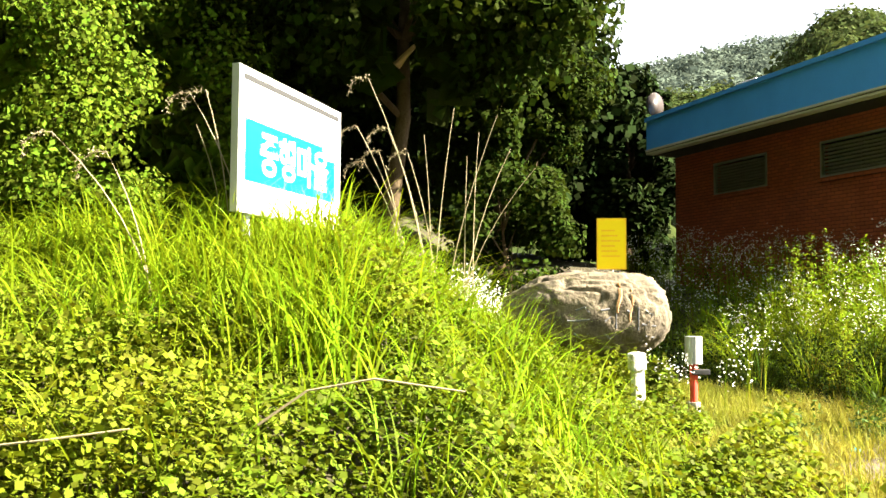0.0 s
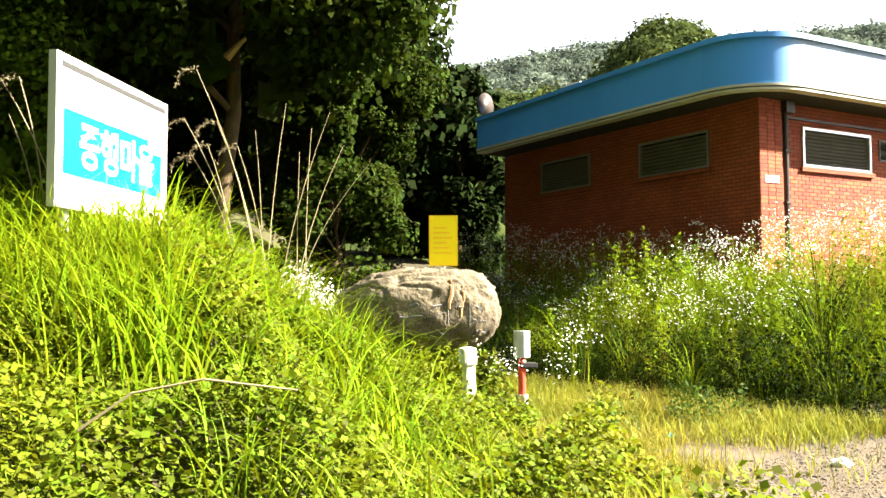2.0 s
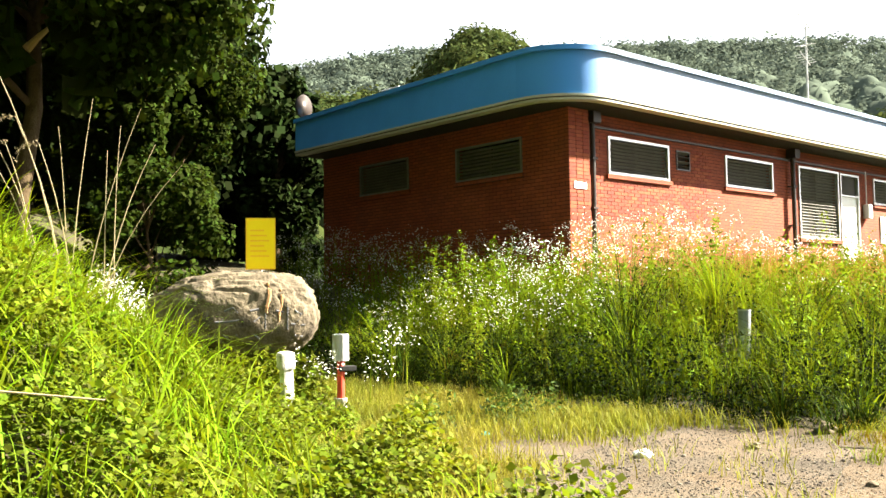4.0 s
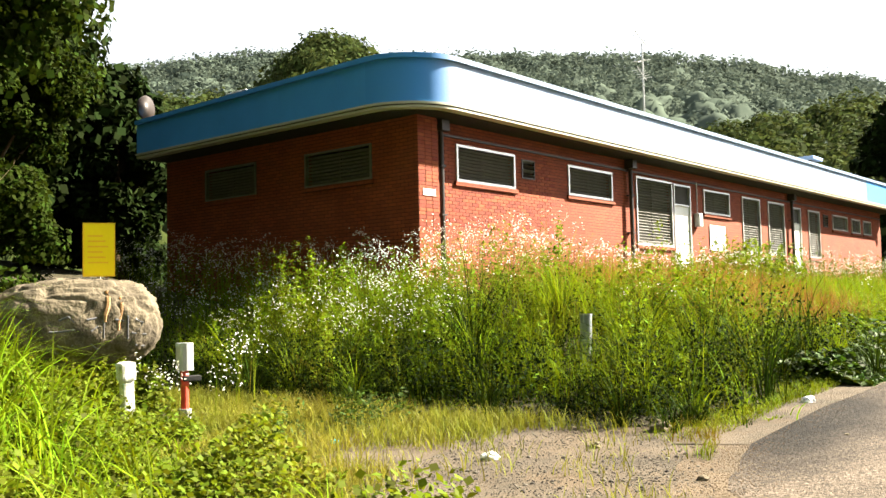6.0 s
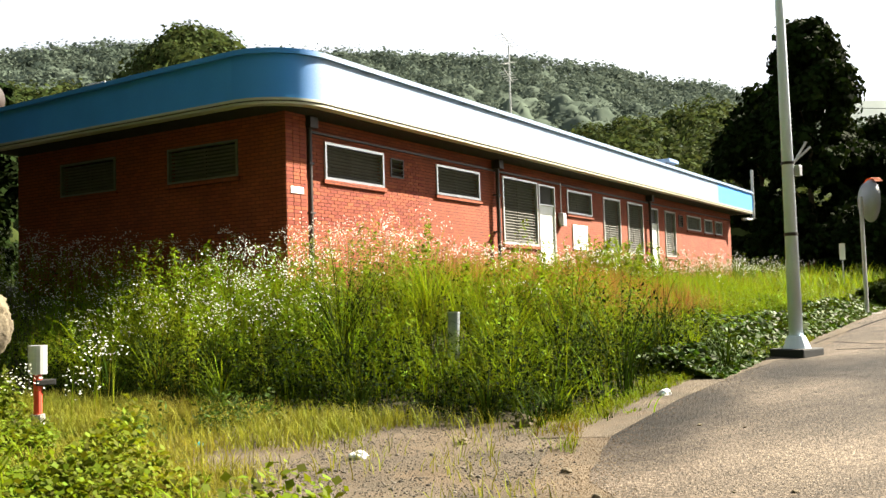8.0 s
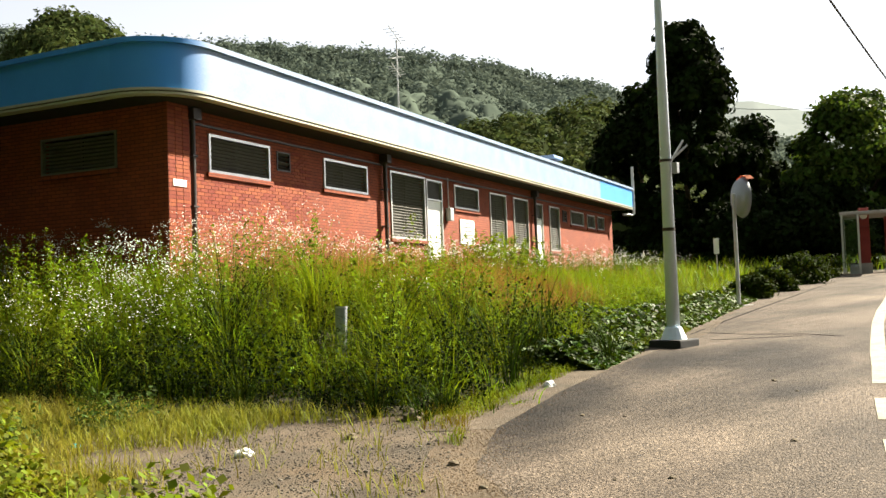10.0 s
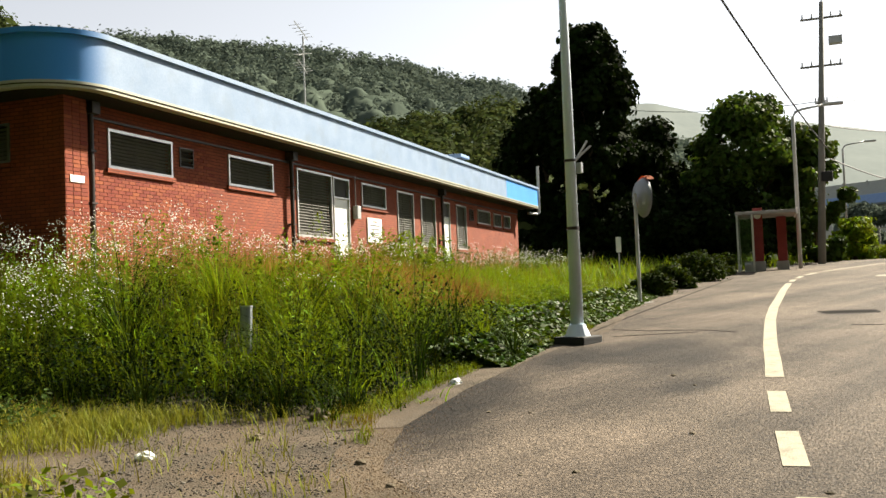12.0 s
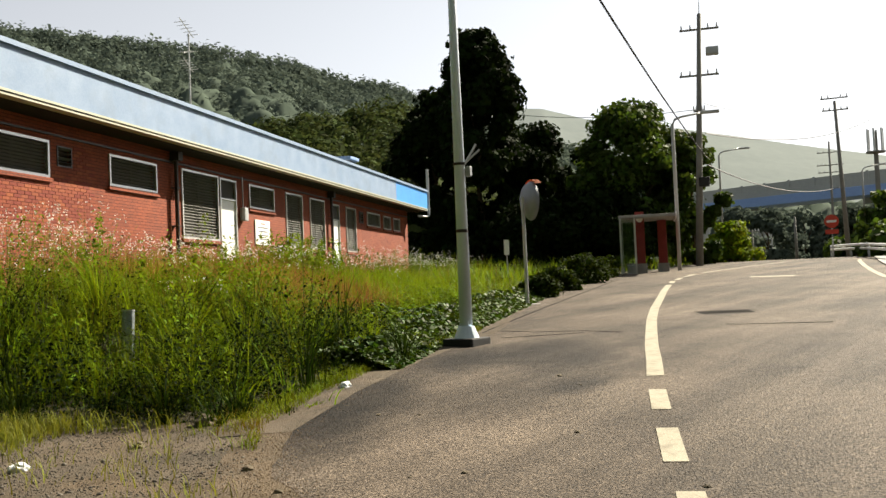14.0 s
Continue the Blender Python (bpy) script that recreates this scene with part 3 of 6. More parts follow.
part("end_wall", box(BL - 0.243, BL - 0.003, 0.24, BD - 0.24, -0.6, WT), BRICK, building)
part("corner_pier", box(-0.03, 0.52, -0.16, 0.0, -0.6, WT, 0.008), BRICK, building, "brick corner pier")
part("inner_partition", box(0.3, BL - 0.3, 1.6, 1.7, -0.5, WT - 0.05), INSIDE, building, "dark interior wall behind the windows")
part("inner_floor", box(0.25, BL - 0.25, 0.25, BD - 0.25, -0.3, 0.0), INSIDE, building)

OV, RAD = 0.8, 1.15


def eaves_line(off, end_u=29.2, back=BD - 0.05, seg=14):
    """The plan of the eaves at a distance off in front of the walls: along the end wall, round the corner, along the front, back at the far end."""
    r = RAD - (OV - off)
    cx, cy = -off + r, -off + r
    pts = [(-off, back)]
    for k in range(seg + 1):
        a = math.pi + k / seg * math.pi / 2
        pts.append((cx + r * math.cos(a), cy + r * math.sin(a)))
    pts += [(u, -off) for u in (6.0, 12.0, 18.0, 24.2)]
    pts.append((end_u - (OV - off), -off))
    pts.append((end_u - (OV - off), back))
    return pts


def band(off0, off1, z0, z1, i0=0, i1=None, seg=14):
    """A closed ring of the eaves between two offsets and two heights."""
    bm = bmesh.new()
    A, B = eaves_line(off0, seg=seg), eaves_line(off1, seg=seg)
    i1 = len(A) if i1 is None else i1
    A, B = A[i0:i1], B[i0:i1]
    def drop(x, y, z):
        return z - Z0 - (0.11 * max(0.0, y) / BD if z > 5.5 and x < 5 else 0.0)
    rows = [[bm.verts.new((x, y, drop(x, y, z))) for x, y in P] for P, z in ((A, z0), (A, z1), (B, z1), (B, z0))]
    for j in range(4):
        p, q = rows[j], rows[(j + 1) % 4]
        for k in range(len(p) - 1):
            bm.faces.new((p[k], q[k], q[k + 1], p[k + 1]))
    for k in (0, -1):
        bm.faces.new([r[k] for r in rows])
    bmesh.ops.recalc_face_normals(bm, faces=bm.faces[:])
    return bm


def smooth_some(ob):
    ob.data.shade_smooth()
    ob.data.set_sharp_from_angle(angle=radians(30))
    return ob


NSEG = 14
FIRST, FADE_END = 1, NSEG + 5
smooth_some(part("fascia", band(0.8, 0.62, 5.09, 5.84, 0, FIRST + 1), BLUE, building, "blue painted fascia at the shaded end"))
smooth_some(part("fascia", band(0.8, 0.62, 5.09, 5.84, FIRST, FADE_END + 1), FADED_LIT, building, "pale blue fascia, faded, with sunlit brightness put into its paint"))
smooth_some(part("fascia", band(0.8, 0.62, 5.09, 5.84, FADE_END), BLUE, building, "fresher blue fascia at the far end"))
smooth_some(part("fascia_cap", band(0.86, 0.55, 5.843, 5.93), FADED_LIT, building, "pale blue cap along the roof edge"))
smooth_some(part("drip_trim", band(0.83, 0.6, 5.045, 5.087), CREAM, building, "cream drip moulding"))
smooth_some(part("drip_trim", band(0.80, 0.6, 5.025, 5.044), DARKPIPE, building))
smooth_some(part("drip_trim", band(0.81, 0.6, 4.985, 5.024), CREAM, building, "cream drip moulding"))
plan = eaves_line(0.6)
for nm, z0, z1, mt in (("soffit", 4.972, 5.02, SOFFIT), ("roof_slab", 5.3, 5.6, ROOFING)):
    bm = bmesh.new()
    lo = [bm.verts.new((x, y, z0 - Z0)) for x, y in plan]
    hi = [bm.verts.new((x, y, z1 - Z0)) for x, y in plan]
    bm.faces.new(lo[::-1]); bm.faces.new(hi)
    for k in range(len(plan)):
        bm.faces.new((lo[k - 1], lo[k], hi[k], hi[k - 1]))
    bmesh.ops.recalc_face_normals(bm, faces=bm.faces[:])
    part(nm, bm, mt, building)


def framed(a, b, lo, hi, fw=0.05, d0=-0.03, d1=0.05, bm=None):
    bm = bm or bmesh.new()
    box(a, b, d0, d1, hi - fw, hi, bm=bm); box(a, b, d0, d1, lo, lo + fw, bm=bm)
    box(a, a + fw, d0, d1, lo + fw, hi - fw, bm=bm); box(b - fw, b, d0, d1, lo + fw, hi - fw, bm=bm)
    return bm


def window(a, b, lo, hi, side=False):
    lo, hi = lo - Z0, hi - Z0
    w = part("window", framed(a, b, lo, hi, 0.04 if side else 0.05), SHADED_ALU if side else ALU, building, "barred window, frame darkened in colour for the shaded end wall" if side else "barred window in a pale aluminium frame")
    part("mullion", box((a + b) / 2 - 0.025, (a + b) / 2 + 0.025, 0.06, 0.1, lo + 0.05, hi - 0.05, 0.004), LOUVRE, w)
    n = max(6, int((hi - lo) / 0.075))
    for k in range(n):
        z = lo + 0.06 + (hi - lo - 0.12) * (k + 0.5) / n
        bm = box(a + 0.052, b - 0.052, -0.012, 0.012, -0.022, 0.022)
        bmesh.ops.transform(bm, matrix=Matrix.Translation((0, 0.03, z)) @ Matrix.Rotation(radians(40), 4, "X"), verts=bm.verts[:])
        part("slat", bm, LOUVRE, w)
    part("pane", box(a + 0.05, b - 0.05, 0.12, 0.13, lo + 0.05, hi - 0.05), INSIDE, w, "dark opaque pane")
    part("sill", box(a - 0.06, b + 0.06, -0.055, 0.0, lo - 0.085, lo - 0.004, 0.006), BRICK, w, "sloping brick sill")
    if side:
        w.matrix_local = Matrix.Rotation(radians(90), 4, "Z") @ Matrix.Diagonal((1, -1, 1, 1))
        w.matrix_local = Matrix(((0, 1, 0, 0.003), (1, 0, 0, 0), (0, 0, 1, 0), (0, 0, 0, 1)))
    return w


for a, b, lo, hi in WINDOWS:
    window(a, b, lo, hi)
for a, b, lo, hi in SIDE_WINDOWS:
    window(a, b, lo, hi, True)
for (a, b, lo, hi), split in zip(DOORS, (4.06, 4.02)):
    door = part("door", box(a + 0.04, b - 0.04, 0.02, 0.07, lo - Z0, split - Z0, 0.006), WHITE, building, "closed white metal door")
    part("door_frame", framed(a, b, lo - Z0, hi - Z0, 0.045), ALU, door)
    part("transom_bar", box(a + 0.045, b - 0.045, -0.02, 0.05, split - Z0 + 0.002, split - Z0 + 0.04), ALU, door)
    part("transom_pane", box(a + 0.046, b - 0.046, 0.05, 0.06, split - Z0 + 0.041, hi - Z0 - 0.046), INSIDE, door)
    part("handle", tube([(b - 0.14, -0.03, 1.0), (b - 0.14, -0.03, 1.14)], 0.012, seg=8), ALU, door)
for a, b, lo, hi in VENTS:
    v = part("vent", framed(a, b, lo - Z0, hi - Z0, 0.03, -0.02, 0.03), DARKPIPE, building, "dark louvred wall vent")
    for k in range(4):
        z = lo - Z0 + 0.07 + k * 0.095
        bm = box(a + 0.03, b - 0.03, -0.01, 0.01, -0.035, 0.035)
        bmesh.ops.transform(bm, matrix=Matrix.Translation((0, 0.01, z)) @ Matrix.Rotation(radians(50), 4, "X"), verts=bm.verts[:])
        part("louvre", bm, LOUVRE if k % 2 else DARKPIPE, v)
    part("backing", box(a, b, 0.1, 0.12, lo - Z0, hi - Z0), DARKPIPE, v)
for u in (0.68, 7.75, 18.42):
    p = part("downpipe", tube([(u, -0.11, -0.4), (u, -0.11, WT - 0.2)], 0.05, seg=12), DARKPIPE, building, "dark rainwater downpipe")
    part("hopper", box(u - 0.11, u + 0.11, -0.24, -0.01, WT - 0.22, WT - 0.01, 0.012), DARKPIPE, p)
    for z in (0.6, 1.5, 2.4):
        part("bracket", box(u - 0.07, u + 0.07, -0.17, -0.003, z, z + 0.03), DARKPIPE, p)
# string course coloured dark throughout, to draw its shadow line
part("ledge", box(0.8, BL - 0.1, -0.05, -0.002, 4.70 - Z0, 4.74 - Z0), DARKPIPE, building, "thin brick string course with its shadow line put into a dark colour")

# ---- boulder, boards, posts ----
def at_ground(x, y, dz=0.0):
    return float(ground_height(x, y)) + dz


def boulder():
    base = thing("carved_boulder", pose(1.69, 11.35, 0.85, 0, 0, -8), "weathered grey-brown boulder with carved lettering and rust streaks", "boulder")
    bm = bmesh.new()
    bmesh.ops.create_icosphere(bm, subdivisions=6, radius=1)
    for v in bm.verts:
        p = v.co.copy()
        q = Vector((abs(p.x) ** 0.75 * (1 if p.x > 0 else -1), p.y, abs(p.z) ** 0.55 * (1 if p.z > 0 else -1)))
        q *= 1 + noise.fractal(p * 1.3 + Vector((3, 1, 7)), 0.8, 2.1, 6) * 0.10
        crease = abs(noise.noise(p * 2.4 + Vector((5, 2, 1))))
        q *= 1 - 0.05 * max(0, 1 - crease * 9)
        q *= 1 + 0.018 * noise.noise(p * 11)
        under = 1 - 0.38 * max(0, -q.z) ** 1.5
        tall = 0.72 + 0.28 * min(1, (q.x + 1.0) / 0.8)
        v.co = Vector((q.x * 0.97 * under, q.y * 0.5 * under, 0.52 + q.z * 0.56 * (tall if q.z > 0 else 1)))
    from mathutils.bvhtree import BVHTree
    tree_of_faces = BVHTree.FromBMesh(bm)
    stone = part("stone", bm, STONE, base, smooth=True)
    def carve(name, pts, r, m, label):
        on = []
        for x, z in pts:
            hit = tree_of_faces.ray_cast(Vector((x, -3, z)), Vector((0, 1, 0)))[0]
            if hit:
                on.append(hit + Vector((0, r * 0.35, 0)))
        if len(on) > 1:
            part(name, tube(on, r, r * 0.8, 6), m, stone, label)
    strokes = [[(-0.12, 0.62), (-0.02, 0.66), (0.03, 0.6)], [(-0.22, 0.5), (-0.1, 0.5), (0.04, 0.52)], [(-0.14, 0.36), (-0.06, 0.3), (0.02, 0.36)],
               [(0.16, 0.62), (0.26, 0.64)], [(0.2, 0.5), (0.27, 0.55), (0.3, 0.48)], [(0.33, 0.66), (0.33, 0.42)], [(0.2, 0.36), (0.27, 0.3), (0.33, 0.36)],
               [(0.45, 0.62), (0.54, 0.6)], [(0.58, 0.66), (0.58, 0.4)], [(0.66, 0.62), (0.74, 0.58), (0.7, 0.5)], [(0.62, 0.47), (0.78, 0.45)], [(0.66, 0.34), (0.76, 0.32)]]
    for st in strokes:
        carve("carved_stroke", st, 0.014, INK, "dark carved groove")
    for x0, w, z0, z1 in ((0.36, 0.03, 0.6, 0.92), (0.5, 0.02, 0.5, 0.86)):
        carve("rust_streak", [(x0 + 0.02 * math.sin(k), z1 + (z0 - z1) * k / 5) for k in range(6)], w, RUSTY, "brown rust streak")
    return base


boulder()
board = thing("yellow_board", pose(1.98, 11.28, 0, 0, 0, -10), "small yellow notice board on a post standing behind the boulder", "notice board")
part("panel", box(-0.165, 0.165, -0.012, 0.012, 1.96, 2.55, 0.004), YELLOW, board)
part("frame", framed(-0.172, 0.172, 1.953, 2.557, 0.012, -0.016, 0.016), ORANGE, board)
part("post", tube([(0, 0.03, 0.4), (0, 0.03, 2.4)], 0.02), GALV, board)
for k in range(6):
    part("print_line", box(-0.12, 0.10 - 0.03 * (k % 3), -0.0165, -0.0125, 2.10 + k * 0.06, 2.118 + k * 0.06), ORANGE, board, "row of orange print")

village = thing("village_sign", pose(-1.77, 8.11, 0, 0, 0, 0), "large white road sign with a turquoise panel, standing in tall grass", "sign")
SA = math.atan2(-1.15 + 1.77, 10.15 - 8.11)
village.matrix_world = Matrix.Translation((-1.77, 8.11, 0)) @ Matrix.Rotation(math.pi / 2 - SA, 4, "Z")
SLEN = math.hypot(0.62, 2.04)
part("panel", box(0, SLEN, -0.03, 0.03, 2.33, 3.53, 0.006), WHITE, village, "glossy white board")
part("frame", framed(-0.035, SLEN + 0.035, 2.295, 3.565, 0.034, -0.038, 0.03), ALU, village)
# black bar on the panel, drawn for the shadow of the top rail
part("rail_shadow_bar", box(0.06, SLEN - 0.02, -0.036, -0.031, 3.455, 3.505), RUBBER, village, "dark bar standing in for the shadow under the top rail")
part("print_panel", box(0.1, SLEN - 0.1, -0.036, -0.031, 2.58, 3.12), TURQ, village, "turquoise printed field")
txt = bpy.data.curves.new("lettering", "FONT")
txt.body, txt.size, txt.offset, txt.extrude = "\uc911\ud589\ub9c8\uc744", 0.5, 0.012, 0.002
tmp = bpy.data.objects.new("lettering", txt)
letters = bpy.data.meshes.new_from_object(tmp)
bpy.data.objects.remove(tmp)
lo = [min(v.co[k] for v in letters.vertices) for k in (0, 1)]
hi = [max(v.co[k] for v in letters.vertices) for k in (0, 1)]
for v in letters.vertices:
    fx = (v.co.x - lo[0]) / (hi[0] - lo[0])
    v.co = Vector((0.36 + fx * (SLEN - 0.66), -0.040 - v.co.z, 2.66 + (v.co.y - lo[1]) / (hi[1] - lo[1]) * 0.40))
letters.materials.clear()
link_mesh("lettering", letters, WHITE, village, "white painted village name")
part("logo_patch", box(SLEN - 0.42, SLEN - 0.12, -0.041, -0.0365, 3.0, 3.135), WHITE, village, "white corner patch over the turquoise field")
for k in (0.3, SLEN - 0.3):
    part("post", tube([(k, 0.06, 0.6), (k, 0.06, 3.4)], 0.04), GALV, village)

lamp = thing("street_lamp", pose(12.57, 8.01, at_ground(12.57, 8.01) , 0, 0, 0), "tall tapered grey steel lamp post on a black base", "street lamp")
part("pole", tube([(0, 0, 0.1), (0, 0, 9.5)], 0.102, 0.033, 20), LAMP_PAINT, lamp, smooth=True)
part("base_box", box(-0.27, 0.27, -0.27, 0.27, -0.1, 0.12, 0.02), RUBBER, lamp, "black rubber base block")
part("foot_flange", tube([(0, 0, 0.12), (0, 0, 0.3)], 0.2, 0.125, 16), LAMP_PAINT, lamp)
part("joint_band", tube([(0, 0, 1.75), (0, 0, 1.8)], 0.094, seg=20), DARKPIPE, lamp)
arm = part("control_box", box(0.03, 0.1, -0.17, -0.08, 2.62, 2.78, 0.01), GALV, lamp, "small grey switch box")
part("collar", tube([(0, 0, 2.8), (0, 0, 2.84)], 0.095, seg=20), DARKPIPE, lamp)
part("bracket_arm", tube([(0.03, -0.07, 2.8), (0.16, -0.22, 3.12)], 0.016, seg=8), GALV, arm)
part("bracket_arm", tube([(0.04, -0.09, 2.84), (0.2, -0.26, 3.04)], 0.016, seg=8), GALV, arm)


def polar(az, d):
    return d * math.sin(radians(az)), d * math.cos(radians(az))


def up_at(el, d):
    return H + d * math.tan(radians(el))


# ---- posts beside the drive ----
marker = thing("marker_post", pose(2.77, 10.65, at_ground(2.77, 10.65) - 0.05), "short white and red marker post with a clamp, rusty below", "post")
part("upper_sleeve", tube([(0, 0, 0.62), (0, 0, 0.92)], 0.095, seg=16), GALV, marker, "pale grey top sleeve")
part("rod", tube([(0, 0, 0), (0, 0, 0.62)], 0.045, seg=12), RED, marker, "red painted rod")
part("clamp", box(-0.03, 0.17, -0.06, 0.06, 0.5, 0.56, 0.01), RUBBER, marker)
part("foot", tube([(0, 0, -0.1), (0, 0, 0.2)], 0.075, seg=12), CONCRETE, marker)
stub = thing("concrete_marker", pose(1.97, 9.62, at_ground(1.97, 9.62) - 0.1, 3, -4, 15), "leaning white concrete marker stone half hidden by leaves", "marker stone")
part("shaft", box(-0.055, 0.055, -0.055, 0.055, 0, 0.85, 0.02), OLD_WHITE, stub)
part("head", box(-0.075, 0.075, -0.075, 0.075, 0.74, 0.92, 0.03), OLD_WHITE, stub)
bollard = thing("steel_bollard", pose(7.57, 9.7, at_ground(7.57, 9.7), 0, 2), "grey steel pipe post standing in the weeds", "post")
part("pipe", tube([(0, 0, -0.2), (0, 0, 1.38 - at_ground(7.57, 9.7))], 0.075, seg=16), MIRROR, bollard)
part("cap", tube([(0, 0, 1.38 - at_ground(7.57, 9.7)), (0, 0, 1.40 - at_ground(7.57, 9.7))], 0.08, seg=16), GALV, bollard)

# ---- things on the building ----
def on_building(u, w, z):
    x, y = from_uw(u, w)
    return pose(x, y, z, 0, 0, TURN)


notice = thing("wall_notice", on_building(12.29, -0.012, 2.95), "white printed notice board on the brick wall", "notice board")
part("panel", box(0, 1.0, -0.02, 0.008, 0, 0.7, 0.004), WHITE, notice)
for k, (w, m) in enumerate(((0.3, RED), (0.7, INK), (0.62, INK), (0.7, INK), (0.5, INK))):
    part("print_line", box(0.5 - w / 2, 0.5 + w / 2, -0.025, -0.0205, 0.58 - k * 0.11, 0.61 - k * 0.11), m, notice, "row of small print")
plate = thing("wall_plate", on_building(0.08, -0.165, 3.53), "small white plate on the brick corner pier", "plate")
part("panel", box(0, 0.34, -0.012, 0, 0, 0.12, 0.003), WHITE, plate)
meter = thing("meter_box", on_building(11.35, -0.01, 3.55), "small grey meter box beside the white door", "meter box")
part("case", box(0, 0.22, -0.16, 0.0, 0, 0.36, 0.02), GALV, meter)
part("conduit", tube([(0.11, -0.05, 0.36), (0.11, -0.05, 1.2)], 0.015, seg=8), GALV, meter)

antenna = thing("roof_antenna", on_building(13.55, 2.5, 5.6), "thin television antenna mast on the roof", "antenna")
part("mast", tube([(0, 0, 0), (0, 0, 3.9)], 0.028, seg=8), GALV, antenna)
for z, ln, tz in ((4.0, 0.9, 0.25), (3.35, 0.5, -0.1), (2.9, 0.6, 0.2)):
    boom = part("boom", tube([(-ln * 0.6, 0, z + tz), (ln * 0.35, 0, z - tz * 0.6)], 0.015, seg=6), GALV, antenna)
    for k in range(5):
        f = -0.55 + k * 0.21
        part("element", tube([(ln * f, -0.2, z - tz * f), (ln * f, 0.2, z - tz * f)], 0.009, seg=5), GALV, boom)
for dx, dy in ((0.9, 0.5), (-0.8, 0.5), (0, -0.9)):
    part("stay", tube([(0, 0, 1.6), (dx, dy, 0.0)], 0.008, seg=5), DARKPIPE, antenna)
POLE_GREY = material("weathered_grey_metal", (0.07, 0.075, 0.08), (0.11, 0.115, 0.12), rough=0.6, bump=0.1)
flue = thing("roof_ventilator", on_building(27.6, 2.5, 5.58), "square roof ventilator with a flat blue cap", "ventilator")
part("shaft", box(-0.3, 0.3, -0.3, 0.3, 0, 1.72, 0.02), POLE_GREY, flue)
part("cap", box(-0.6, 0.6, -0.5, 0.5, 1.721, 1.86, 0.03), BRIDGE_BLUE, flue)
horn = thing("roof_dish", on_building(-0.4, 7.75, 5.6), "grey round dish at the end of the roof", "dish")
bm = bmesh.new()
bmesh.ops.create_cone(bm, cap_ends=True, segments=28, radius1=0.3, radius2=0.24, depth=0.14)
bmesh.ops.bevel(bm, geom=bm.edges[:], offset=0.02, segments=2, affect="EDGES")
bmesh.ops.transform(bm, matrix=Matrix.Translation((0, 0, 0.62)) @ Matrix.Rotation(radians(-70), 4, "Z") @ Matrix.Rotation(radians(-90), 4, "Y"), verts=bm.verts[:])
part("bowl", bm, DARKPIPE, horn, smooth=True)
part("stem", tube([(0, 0, -0.55), (0, 0.0, 0.4)], 0.03, seg=8), POLE_GREY, horn)
railing = thing("roof_frame", on_building(2.0, 7.2, 5.6), "thin steel frame standing on the roof", "frame")
part("upright", tube([(0, 0, 0), (0, 0, 1.35)], 0.03, seg=8), GALV, railing)
part("upright", tube([(0, 0.5, 0), (0, 0.5, 1.3)], 0.03, seg=8), GALV, railing)
part("crossbar", tube([(0, -0.1, 1.33), (0, 0.6, 1.33)], 0.03, seg=8), GALV, railing)
overflow = thing("overflow_pipe", on_building(29.42, -0.8, 4.75), "grey pipe bent round the end of the fascia", "pipe")
part("riser", tube([(0, 0, 0.05), (0, 0, 2.15)], 0.06, seg=10), GALV, overflow)
part("elbow", tube([(0, 0, 0.06), (-0.1, 0.05, 0.0), (-0.75, 0.3, 0.0)], 0.05, seg=8), GALV, overflow)

# ---- road markings ----
def on_road(name, pts, width, label, parent=road, lift=0.016, mat=LINE):
    """A painted band along points, with a real thickness."""
    P = np.array(pts, float)
    T = np.gradient(P, axis=0)
    T /= np.linalg.norm(T, axis=1, keepdims=True)
    Nn = np.stack([-T[:, 1], T[:, 0]], -1) * width / 2
    bm = bmesh.new()
    rows = []
    for p, nn in zip(P, Nn):
        a, b = p + nn, p - nn
        rows.append([bm.verts.new((q[0], q[1], float(road_height(*q)) + z)) for q, z in ((a, 0.0), (a, lift), (b, lift), (b, 0.0))])
    for A, B in zip(rows, rows[1:]):
        for k in range(3):
            bm.faces.new((A[k], A[k + 1], B[k + 1], B[k]))
    bmesh.ops.recalc_face_normals(bm, faces=bm.faces[:])
    return part(name, bm, mat, parent, label)


def between(a, b, n=6):
    return [(a[0] + (b[0] - a[0]) * k / (n - 1), a[1] + (b[1] - a[1]) * k / (n - 1)) for k in range(n)]


on_road("lane_dash", between((3.2, 1.0), (5.5, 2.0)), 0.17, "white dash")
on_road("lane_dash", between((6.2, 2.34), (7.28, 2.81)), 0.17, "white dash")
on_road("lane_dash", between((8.06, 3.15), (9.12, 3.60)), 0.17, "white dash")
curve = [(10.03, 3.97), (11.35, 4.5), (12.8, 5.1), (14.7, 5.85), (17, 6.75), (20, 7.85), (23, 8.88), (26.5, 10.1), (30, 11.25)]
on_road("lane_line", curve, 0.19, "worn white lane line")
for a, b in (((31, 11.55), (32.4, 12.0)), ((33.4, 12.25), (35, 12.65)), ((36, 12.85), (38.0, 13.15))):
    on_road("lane_dash", between(a, b), 0.18, "white dash")
on_road("lane_line", [(39, 13.25), (42, 13.35), (46, 13.3), (52, 13.0)], 0.15, "worn white lane line")
on_road("stop_line", between((34.4, 9.9), (34.6, 8.4)), 0.9, "white painted mark across the lane")
on_road("edge_line", [(56.8, 10.2), (50, 9.1), (43.3, 7.7), (37, 6.3), (32.5, 5.2), (28, 3.6)], 0.2, "white edge line")
CREVICE = material("tar_and_shadow_line", (0.008, 0.007, 0.006), (0.014, 0.012, 0.01), rough=0.95, spec=0.02)
